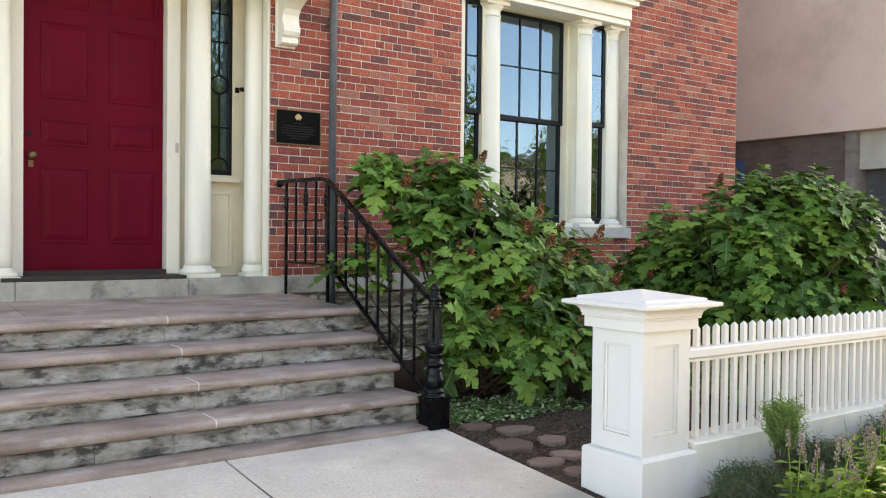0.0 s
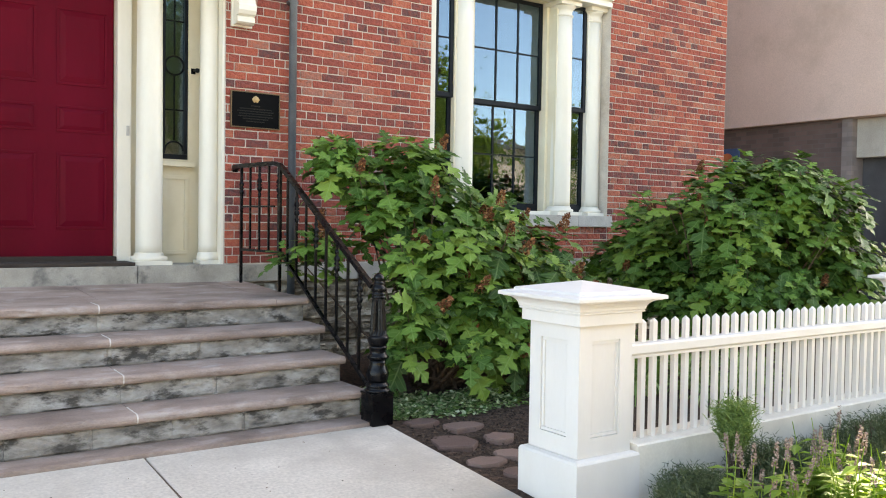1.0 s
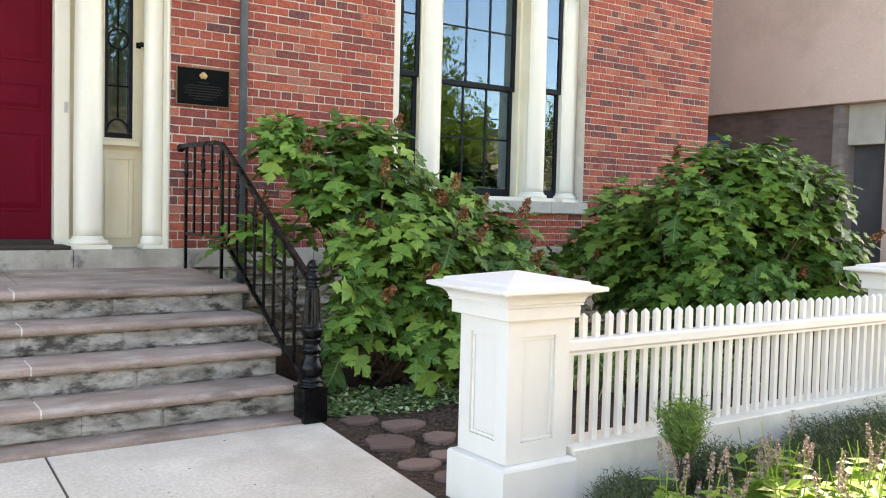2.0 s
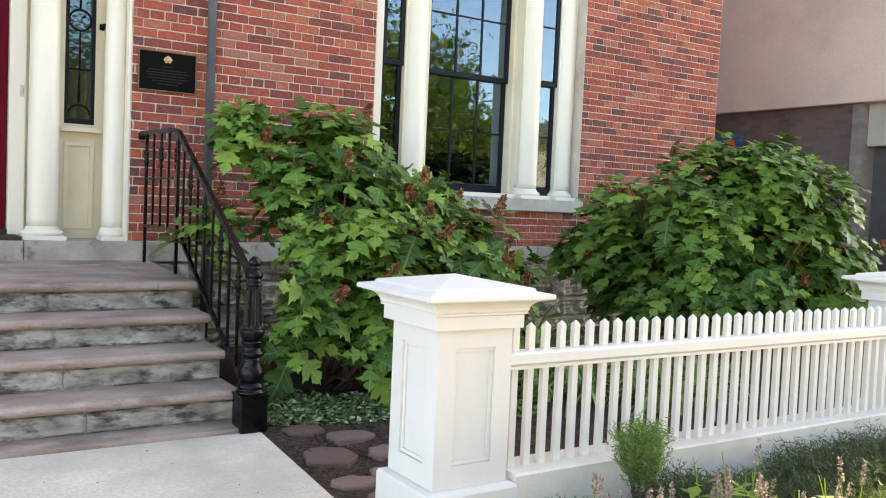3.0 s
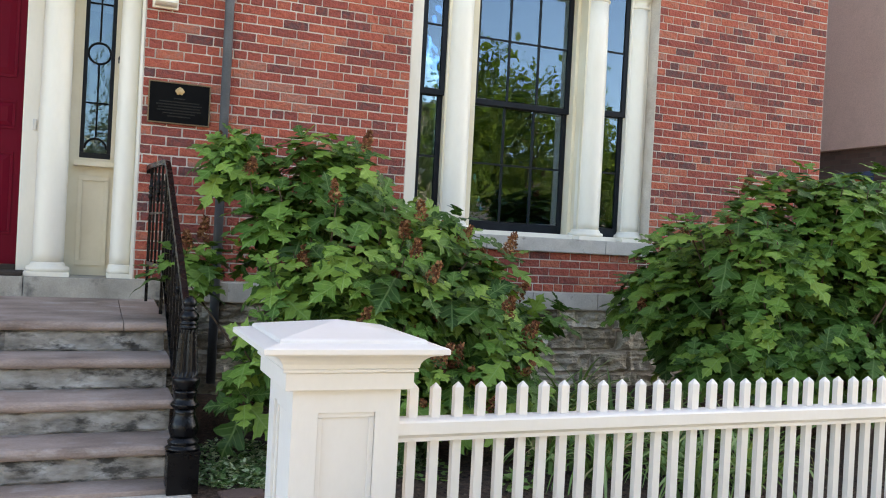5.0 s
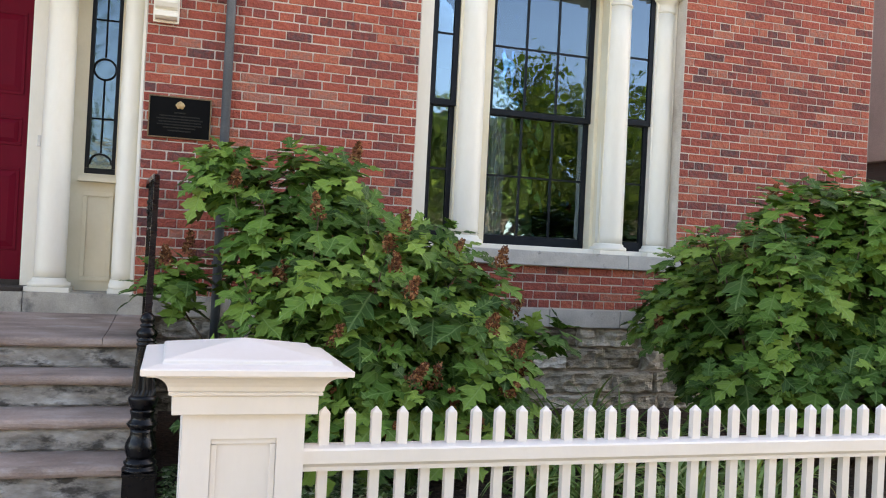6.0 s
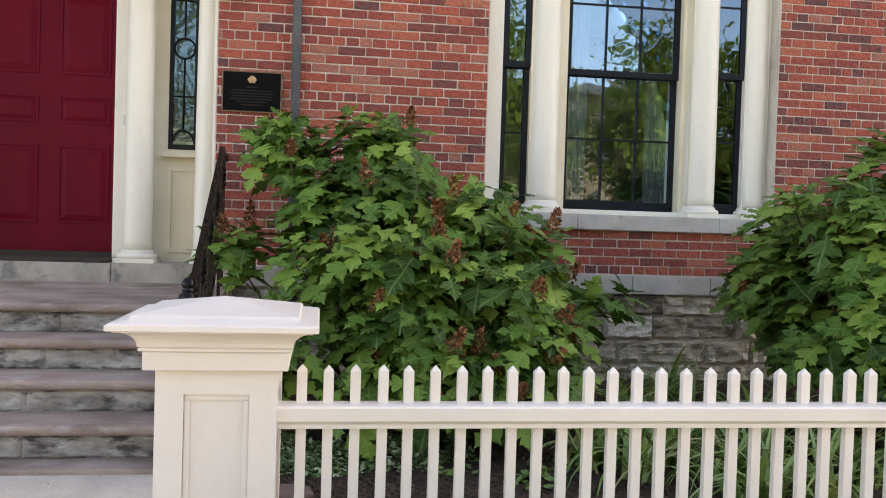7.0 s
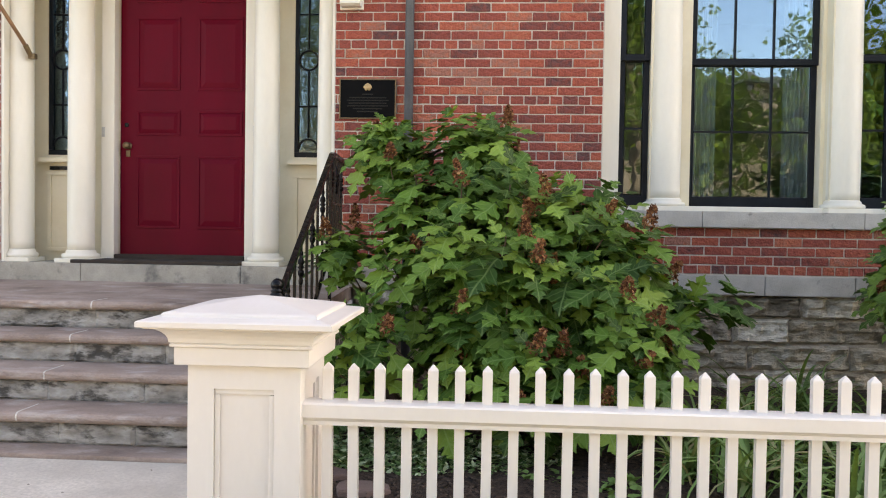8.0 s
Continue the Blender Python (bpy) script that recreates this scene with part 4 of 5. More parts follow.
# rooms behind the openings
for tag, x0, x1 in (("parlour", 5.2, 10.3), ("hall", 0.6, 4.6)):
    ya, yb, zt = F + 0.55, F + 5.5, 4.2
    tagged(put_mesh(tag + "_floor", boxed(x0, F + 0.46, 0.80, x1, yb, 0.93), M_wood), "dark oak boards of the room inside", "floor", kind="structure")
    tagged(put_mesh(tag + "_ceiling", boxed(x0, F + 0.46, zt, x1, yb, zt + 0.1), M_room), "plain plaster ceiling of the room inside", "ceiling", kind="structure")
    tagged(put_mesh(tag + "_wall", boxed(x0, yb, 0.8, x1, yb + 0.1, zt + 0.1), M_room), "plain plaster rear wall of the room inside", "wall", kind="structure")
    tagged(put_mesh(tag + "_wall", boxed(x0 - 0.1, F + 0.46, 0.8, x0, yb + 0.1, zt + 0.1), M_room), "plain plaster side wall of the room inside", "wall", kind="structure")
    tagged(put_mesh(tag + "_wall", boxed(x1, F + 0.46, 0.8, x1 + 0.1, yb + 0.1, zt + 0.1), M_room), "plain plaster side wall of the room inside", "wall", kind="structure")


def curtain(x0, x1, y, z0, z1, label):
    n = 48
    verts, faces = [], []
    for side, off in ((0, 0.0), (1, 0.006)):
        for k in range(2):
            for i in range(n + 1):
                u = i / n
                verts.append((x0 + u * (x1 - x0), y + off + 0.028 * math.sin(u * 7 * 2 * math.pi) + 0.01 * math.sin(u * 31), z0 if k == 0 else z1))
    m = n + 1
    for s in (0, 1):
        for i in range(n):
            a = s * 2 * m + i
            faces.append((a, a + 1, a + m + 1, a + m))
    return tagged(from_lists("curtain", verts, faces, M_curtain, smooth=True), label, "curtain", "window curtains")


curtain(6.78, 7.06, SY + 0.2, 0.935, 3.95, "pale hanging curtain inside the sash window")
curtain(7.62, 7.86, SY + 0.2, 0.935, 3.95, "pale hanging curtain inside the sash window")

# ---- fence ----
def gate_pillar(cx, cy, label):
    """Square boxed pillar: plinth, panelled shaft, neck, moulded cap with a low pyramid."""
    p = thing("fence_pillar", label, "fence pillar", "fence pillars")
    part("plinth", square_lathe(bmesh.new(), [(0.228, -0.25), (0.228, 0.125), (0.222, 0.138), (0.20, 0.146)], cx, cy), M_fence, p)
    s = 0.19
    part("shaft", square_lathe(bmesh.new(), [(s - 0.018, 0.146), (s - 0.018, 0.826)], cx, cy), M_fence, p)
    for turn in range(4):
        face = bmesh.new()
        edge = 0.0179 if turn % 2 else 0.0
        for q in ((-s + edge, 0.147, -0.102, 0.825), (0.102, 0.147, s - edge, 0.825), (-0.102, 0.147, 0.102, 0.245), (-0.102, 0.745, 0.102, 0.825)):
            box(face, q[0], -s, q[1], q[2], -s + 0.0178, q[3])
        for q in ((-0.101, 0.246, 0.101, 0.264), (-0.101, 0.726, 0.101, 0.744), (-0.101, 0.2645, -0.083, 0.7255), (0.083, 0.2645, 0.101, 0.7255)):
            box(face, q[0], -s + 0.009, q[1], q[2], -s + 0.0179, q[3], bevel=0.004)
        face.transform(Matrix.Translation((cx, cy, 0)) @ Matrix.Rotation(radians(90 * turn), 4, "Z"))
        part("panel_frame", face, M_fence, p)
    part("neck", square_lathe(bmesh.new(), [(0.222, 0.8265), (0.224, 0.829), (0.224, 0.884), (0.222, 0.886)], cx, cy), M_fence, p)
    mould = [(0.228, 0.8865), (0.236, 0.889), (0.236, 0.897), (0.232, 0.9)]
    for k in range(7):
        a = math.pi / 2 * k / 6
        mould.append((0.238 + 0.062 * (1 - math.cos(a)), 0.903 + 0.050 * math.sin(a)))
    mould.append((0.30, 0.957))
    part("moulding", square_lathe(bmesh.new(), mould, cx, cy), M_fence, p)
    part("cap", square_lathe(bmesh.new(), [(0.313, 0.9575), (0.318, 0.960), (0.318, 0.976), (0.312, 0.980), (0.258, 0.989), (0.256, 0.997), (0.25, 1.002), (0.004, 1.044)], cx, cy), M_fence, p)
    return p


gate_pillar(4.41, 3.53, "white-painted panelled wooden fence pillar with moulded cap")
gate_pillar(8.12, 3.53, "white-painted panelled wooden fence pillar with moulded cap")

PY = 3.42
fence = thing("picket_fence", "cream-white painted wooden picket fence on a white curb", "fence")
rp = [(PY - 0.046, 0.700), (PY - 0.052, 0.694), (PY - 0.052, 0.652), (PY - 0.044, 0.646), (PY - 0.036, 0.638), (PY - 0.036, 0.624), (PY + 0.036, 0.624), (PY + 0.046, 0.646), (PY + 0.046, 0.700), (PY, 0.706)]
part("top_rail", extrude_x(bmesh.new(), rp, 4.60, 7.93), M_fence, fence)
part("curb", extrude_x(bmesh.new(), [(PY - 0.10, -0.3), (PY - 0.10, 0.163), (PY - 0.09, 0.172), (PY + 0.10, 0.180), (PY + 0.10, -0.3)], 4.64, 7.89), M_curb, fence)
pk = square_lathe(bmesh.new(), [(0.0168, 0.170), (0.0168, 0.810), (0.0155, 0.814), (0.002, 0.831)], 0, 0)
pk.transform(Matrix.Diagonal((1, 0.85, 1, 1)))
first = part("picket", pk, M_fence, fence)
first.location = (4.6765, PY, 0)
for i in range(1, 36):
    o = new("picket", first.data)
    o.parent = fence
    o.location = (4.6765 + 0.08955 * i + rng.uniform(-0.001, 0.001), PY, rng.uniform(-0.002, 0.001))
    o.rotation_euler = (rng.uniform(-0.003, 0.003), rng.uniform(-0.004, 0.004), 0)

# ---- neighbouring building ----
nb = thing("neighbour_building", "tan stucco upper floors over a recessed dark brick base", "building", kind="structure")
NBX = 14.0
part("upper_wall", boxed(NBX - 0.12, 6.9, 3.06, NBX + 5, 24, 11.5, bevel=0.02), M_tan, nb, "smooth tan stucco upper wall")
part("lower_wall", boxed(NBX, 7.75, -0.3, NBX + 5, 24, 3.059), M_dark_brick, nb, "dark brown brick base")
part("pier", boxed(NBX - 0.03, 7.58, -0.3, NBX + 5, 7.749, 3.058), M_pier, nb, "grey brick pier")
part("lower_wall", boxed(NBX + 0.3, 7.0, -0.3, NBX + 5, 7.579, 3.058), M_dark, nb, "dark recessed bay")
part("fascia_board", boxed(NBX + 0.1, 7.02, 2.45, NBX + 0.299, 7.578, 3.057, bevel=0.01), M_board, nb, "pale weathered fascia board")
part("side_return", boxed(NBX + 0.1, 6.9, -0.3, NBX + 4.9, 6.999, 3.059), M_tan, nb)
art = thing("wall_panel", "small blue panel with an orange disc on brick", "sign")
part("board", boxed(NBX - 0.03, 9.64, 2.1, NBX - 0.001, 10.3, 2.72, bevel=0.005), M_art_blue, art)
d = lathe(bmesh.new(), [(0.12, 0), (0.12, 0.012), (0.11, 0.015)], 28)
d.transform(Matrix.Translation((NBX - 0.03, 9.88, 2.52)) @ Matrix.Rotation(radians(-90), 4, "Y"))
part("disc", d, M_art_red, art)

# ---- plants ----
SPINE = (0.0, 0.12, 0.3, 0.46, 0.6, 0.76, 0.9, 1.06)
LOBES = [(0.0, 0.012), (0.02, 0.11), (-0.03, 0.20), (0.05, 0.24), (0.10, 0.37), (0.17, 0.27), (0.25, 0.23), (0.28, 0.11), (0.36, 0.19), (0.42, 0.31), (0.51, 0.35), (0.63, 0.50), (0.64, 0.36), (0.70, 0.28), (0.65, 0.11), (0.74, 0.15), (0.83, 0.27), (0.86, 0.17), (0.92, 0.13), (0.96, 0.05)]


def lobed_leaf(seed, size=1.0):
    """Oak-like leaf with deep pointed lobes, stalk at the origin, tip at +x, slightly folded and drooping."""
    r = random.Random(seed)
    droop, fold = r.uniform(0.08, 0.38), r.uniform(0.0, 0.25)

    def lift(x, y):
        return Vector((x * size, y * size, size * (fold * abs(y) - (0.25 + fold) * y * y - droop * x * x + 0.035 * math.sin(9 * x + 6 * y))))

    verts = [lift(x, 0) for x in SPINE]
    faces = []
    last = len(SPINE) - 1
    for side in (1, -1):
        base = len(verts)
        verts += [lift(x + r.uniform(-0.02, 0.02), side * y * r.uniform(0.85, 1.12)) for x, y in LOBES]
        s = 0
        tris = []
        for i in range(len(LOBES) - 1):
            mid = (LOBES[i][0] + LOBES[i + 1][0]) / 2
            while s < last and abs(SPINE[s + 1] - mid) < abs(SPINE[s] - mid):
                tris.append((s, s + 1, base + i))
                s += 1
            tris.append((base + i, s, base + i + 1))
        while s < last:
            tris.append((s, s + 1, base + len(LOBES) - 1))
            s += 1
        faces += [t if side > 0 else t[::-1] for t in tris]
    return verts, faces


def leaf_axes(me, points):
    """Keeps each point's place on its own leaf, for the veins."""
    at = me.attributes.new("leaf_xy", "FLOAT_VECTOR", "POINT")
    at.data.foreach_set("vector", [c for q in points for c in (q[0], q[1], 0.0)])


LEAVES = [lobed_leaf(s) for s in range(7)]
LEAF_MESH = []
for vs, fs in LEAVES:
    me = bpy.data.meshes.new("leaf")
    me.from_pydata(vs, [], fs)
    me.materials.append(M_leafA_piece)
    me.polygons.foreach_set("use_smooth", [True] * len(me.polygons))
    leaf_axes(me, vs)
    LEAF_MESH.append(me)


def leaf_pose(p, out, up, size):
    """Leaf frame at p: x along out, z as near to up as can be."""
    x = out.normalized()
    zz = (up - x * up.dot(x)).normalized()
    y = zz.cross(x)
    m = Matrix((x, y, zz)).transposed().to_4x4()
    return Matrix.Translation(p) @ m @ Matrix.Scale(size, 4)


def shrub(name, label, balls, tips, seed, singles, near, blooms, root, hollow, gap, inner_leaves, low_edge, gaps=()):
    """Oak-leaved shrub: stems from the root to whorls of leaves at branch tips over a lumpy outline, dried bloom spikes."""
    r = random.Random(seed)
    ob = thing(name, label, "shrub", "oak-leaved shrubs")
    vol = [(b[1][0] * b[1][1] + b[1][0] * b[1][2]) ** 0.8 for b in balls]
    verts, faces, own, bv, bf = [], [], [], [], []
    stems = bmesh.new()
    whorls = []
    tries = 0
    while len(whorls) < tips and tries < tips * 30:
        tries += 1
        c, rad = r.choices(balls, vol)[0]
        d = Vector((r.gauss(0, 1), r.gauss(0, 1), r.gauss(0.15, 1))).normalized()
        depth = 1.14 - 0.55 * r.random() ** 1.5
        p = Vector((c[0] + d.x * rad[0] * depth, c[1] + d.y * rad[1] * depth, c[2] + d.z * rad[2] * depth))
        p += 0.15 * Vector((noise.noise(p * 2.1), noise.noise(p * 2.1 + Vector((7, 0, 0))), noise.noise(p * 2.1 + Vector((0, 9, 0)))))
        if p.z < low_edge or p.y > F - 0.1:
            continue
        if p.x < 3.97 or NX + 0.05 > p.x and p.y < 5.9:
            continue
        if p.x < 4.22 and p.z < 0.86:
            continue
        if any((p - Vector(g)).length < gr for g, gr in gaps):
            continue
        inner = sum(1 for c2, r2 in balls if sum(((p[i] - c2[i]) / r2[i]) ** 2 for i in range(3)) < 0.5)
        if inner and r.random() < 0.6:
            continue
        if noise.noise(p * 2.7 + Vector((seed, 3, 1))) < hollow and depth > 0.62:
            continue
        if any((p - q).length < gap for q, _ in whorls):
            continue
        whorls.append((p, d))
    count = 0
    placed = []
    for p, d in whorls:
        axis = (d * 0.55 + Vector((0, -0.2, 0.85))).normalized()
        a0 = r.uniform(0, 6.28)
        u = axis.orthogonal().normalized()
        v = axis.cross(u)
        n = r.randint(7, 9)
        for k in range(n):
            a = a0 + 2.4 * k + r.uniform(-0.3, 0.3)
            lean = 0.75 - 0.15 * k + r.uniform(-0.15, 0.15)
            out = (u * math.cos(a) + v * math.sin(a) + axis * lean)
            size = r.uniform(0.09, 0.135) + 0.019 * k
            m = leaf_pose(p + out.normalized() * 0.035 - axis * 0.012 * k, out, axis + Vector((0, -0.12, 0.25)), size)
            placed.append((m, r.randrange(7)))
        if r.random() < blooms * (1.5 if p.x > root[0] + 0.2 and p.z < 1.5 else 0.35):
            h = r.uniform(0.10, 0.17)
            lean = (axis + Vector((r.uniform(-0.5, 0.5), r.uniform(-0.6, 0.0), 0.35))).normalized()
            for q in range(170):
                t = r.random()
                w = 0.056 * (1 - t * 0.7) * (0.4 + 0.6 * r.random())
                aa = r.uniform(0, 6.28)
                c0 = p + lean * (0.03 + h * t) + (u * math.cos(aa) + v * math.sin(aa)) * w
                s = r.uniform(0.008, 0.015)
                e1, e2 = Vector((r.gauss(0, 1), r.gauss(0, 1), r.gauss(0, 1))).normalized() * s, Vector((r.gauss(0, 1), r.gauss(0, 1), r.gauss(0, 1))).normalized() * s
                b = len(bv)
                bv += [c0 - e1, c0 + e2, c0 + e1, c0 - e2]
                bf.append((b, b + 1, b + 2, b + 3))
        if r.random() < 0.35:
            rt = Vector(root) + Vector((r.uniform(-0.25, 0.25), r.uniform(-0.2, 0.2), 0))
            mid = rt.lerp(p, 0.5) + Vector((0, 0, -0.12 + r.uniform(-0.1, 0.15)))
            tube(stems, [rt, rt.lerp(mid, 0.5) + Vector((0, 0, 0.05)), mid, mid.lerp(p, 0.6) + Vector((0, 0, 0.02)), p + axis * 0.03], [0.014, 0.012, 0.010, 0.007, 0.004], 5)
    for _ in range(inner_leaves):
        c, rad = r.choices(balls, vol)[0]
        d = Vector((r.gauss(0, 1), r.gauss(0, 1), r.gauss(0, 1))).normalized()
        q = r.uniform(0.15, 0.62)
        p = Vector((c[0] + d.x * rad[0] * q, c[1] + d.y * rad[1] * q, c[2] + d.z * rad[2] * q))
        if p.x < 4.25 or p.z < 0.12 or any((p - Vector(g)).length < gr for g, gr in gaps):
            continue
        placed.append((leaf_pose(p, d + Vector((r.gauss(0, 0.5), r.gauss(0, 0.5), -0.2)), Vector((d.x, d.y - 0.2, 0.7)), r.uniform(0.14, 0.22)), r.randrange(7)))
    placed.sort(key=lambda e: (e[0].translation - Vector(near)).length)
    for m, k in placed[:singles]:
        o = new("leaf", LEAF_MESH[k])
        o.parent = ob
        o.matrix_basis = m
    for m, k in placed[singles:]:
        b = len(verts)
        verts += [m @ q for q in LEAVES[k][0]]
        own += LEAVES[k][0]
        faces += [tuple(i + b for i in f) for f in LEAVES[k][1]]
    rest = from_lists("foliage", verts, faces, M_leafA, ob, smooth=True)
    rest["kind"] = "stuff"
    leaf_axes(rest.data, own)
    part("branchwork", stems, M_stem, ob, "thin brown woody stems")
    if bf:
        from_lists("bloom", bv, bf, M_bloom, ob, "rust-brown dried flower heads")["kind"] = "stuff"
    return ob


shrub("hydrangea_shrub", "green oak-leaved shrub with rusty dried flower heads", [
    ((5.15, 6.35, 1.72), (0.36, 0.40, 0.25)), ((5.0, 6.1, 1.45), (0.38, 0.42, 0.33)), ((4.48, 6.5, 1.83), (0.24, 0.3, 0.13)), ((4.68, 6.2, 1.40), (0.22, 0.34, 0.16)),
    ((4.52, 6.0, 1.15), (0.16, 0.25, 0.12)), ((5.05, 5.75, 1.0), (0.55, 0.55, 0.42)), ((5.72, 6.0, 1.3), (0.36, 0.45, 0.27)), ((5.85, 5.75, 0.9), (0.48, 0.55, 0.38)),
    ((6.40, 5.75, 0.85), (0.22, 0.28, 0.12)), ((5.3, 5.45, 0.65), (0.5, 0.42, 0.36)), ((5.8, 5.5, 0.55), (0.42, 0.4, 0.31)), ((4.47, 5.36, 0.60), (0.15, 0.25, 0.36)), ((4.17, 6.45, 1.02), (0.11, 0.25, 0.12)), ((4.25, 6.1, 1.12), (0.12, 0.22, 0.14))], 320, 11, 295, (5.2, 3.2, 1.3), 0.34, (5.15, 5.95, 0.0), 0.12, 0.15, 550, 0.3, [((4.46, 5.78, 0.84), 0.36), ((5.22, 5.5, 1.22), 0.2), ((4.72, 5.95, 1.28), 0.16)])
shrub("hydrangea_shrub", "large dense green oak-leaved shrub against the brick", [((8.72, 5.65, 0.95), (0.95, 0.85, 0.95)), ((8.38, 6.4, 0.95), (0.5, 0.6, 0.66)), ((9.25, 5.1, 0.9), (0.46, 0.55, 0.82)), ((8.9, 5.3, 1.60), (0.52, 0.46, 0.38)), ((8.58, 6.1, 1.42), (0.42, 0.45, 0.32)), ((8.18, 6.95, 0.98), (0.24, 0.28, 0.22))], 400, 23, 150, (7.5, 3.6, 1.4), 0.06, (8.7, 5.7, 0.0), 0.03, 0.165, 800, 0.48)


def daylily(cx, cy, n, length, width, seed):
    """Clump of arching strap leaves, each leaf a mesh of its own."""
    r = random.Random(seed)
    ob = thing("daylily_clump", "clump of arching green strap leaves in mulch", "plant", "daylilies behind the fence")
    for _ in range(n):
        a, L = r.uniform(0, 6.28), length * r.uniform(0.6, 1.15)
        lean = r.uniform(0.35, 1.25)
        p = Vector((cx + r.gauss(0, 0.05), cy + r.gauss(0, 0.05), ground_z(cx, cy) - 0.01))
        d = Vector((math.cos(a), math.sin(a), 0))
        side = Vector((-d.y, d.x, 0))
        w0 = width * r.uniform(0.7, 1.2)
        el = 1.45
        verts, faces = [], []
        for k in range(8):
            t = k / 7
            w = w0 * (1 - t ** 2.5) + 0.0008
            verts += [p + side * w + Vector((0, 0, w * 0.5)), p, p - side * w + Vector((0, 0, w * 0.5))]
            el -= lean * 0.38
            p = p + (d * math.cos(el) + Vector((0, 0, math.sin(el)))) * (L / 7)
            if k:
                q = 3 * k
                faces += [(q - 3, q - 2, q + 1, q), (q - 2, q - 1, q + 2, q + 1)]
        from_lists("leaf", verts, faces, M_strap, ob, smooth=True)
    return ob


for i, (cx, cy) in enumerate([(6.25, 5.15), (6.5, 4.95), (6.8, 5.25), (7.05, 4.95), (7.4, 5.3), (6.45, 5.6), (6.75, 5.8), (7.1, 5.75), (7.5, 5.75), (6.9, 6.35), (7.3, 6.5), (7.7, 4.9), (6.95, 4.55), (7.35, 4.6), (7.75, 5.35)]):
    daylily(cx, cy, 38, 0.64, 0.0125, 40 + i)


def patch(name, label, category, spots, n, size, material, seed, height=0.1, kind="stuff"):
    """Low carpet of small leaves over discs (x, y, radius)."""
    r = random.Random(seed)
    verts, faces = [], []
    for cx, cy, rad in spots:
        for _ in range(n):
            a, q = r.uniform(0, 6.28), rad * math.sqrt(r.random())
            x, y = cx + q * math.cos(a), cy + q * math.sin(a)
            if x < 4.16 and y > 5.0 or x < 4.14:
                continue
            p = Vector((x, y, ground_z(x, y) + height * r.random() * (1.1 - q / rad)))
            d = Vector((r.gauss(0, 1), r.gauss(0, 1), r.gauss(0, 0.35))).normalized()
            nrm = (Vector((0, 0, 1)) + Vector((r.gauss(0, 0.4), r.gauss(0, 0.4), 0))).normalized()
            s = d.cross(nrm).normalized()
            L, W = size * r.uniform(0.7, 1.3), size * r.uniform(0.3, 0.45)
            b = len(verts)
            verts += [p, p + d * L * 0.35 + s * W, p + d * L * 0.75 + s * W * 0.6, p + d * L, p + d * L * 0.75 - s * W * 0.6, p + d * L * 0.35 - s * W, p + d * L * 0.5 + nrm * -0.004]
            faces += [(b, b + 1, b + 6), (b + 1, b + 2, b + 6), (b + 2, b + 3, b + 6), (b + 3, b + 4, b + 6), (b + 4, b + 5, b + 6), (b + 5, b, b + 6)]
    return tagged(from_lists(name, verts, faces, material, smooth=False), label, category, kind=kind)


patch("ground_cover", "low pale-edged variegated ground cover leaves", "plant", [(4.38, 5.3, 0.22), (4.6, 5.35, 0.28), (4.85, 5.3, 0.28), (5.15, 5.35, 0.28), (4.4, 5.65, 0.3), (5.4, 5.5, 0.25)], 800, 0.034, M_ivy, 3, 0.13)
patch("ground_cover", "small green seedlings scattered over the mulch", "plant", [(5.9, 4.9, 0.12), (6.9, 4.6, 0.1), (5.5, 5.2, 0.2), (6.2, 5.2, 0.18)], 60, 0.05, M_strap, 4, 0.08)
patch("mulch_chips", "loose bark chips on the planting bed", "mulch", [(5.2, 4.5, 0.8), (6.2, 4.6, 0.9), (7.2, 4.6, 0.9), (4.7, 4.6, 0.6), (5.2, 2.8, 0.7), (8.0, 4.8, 0.9)], 1100, 0.022, M_chip, 5, 0.012)


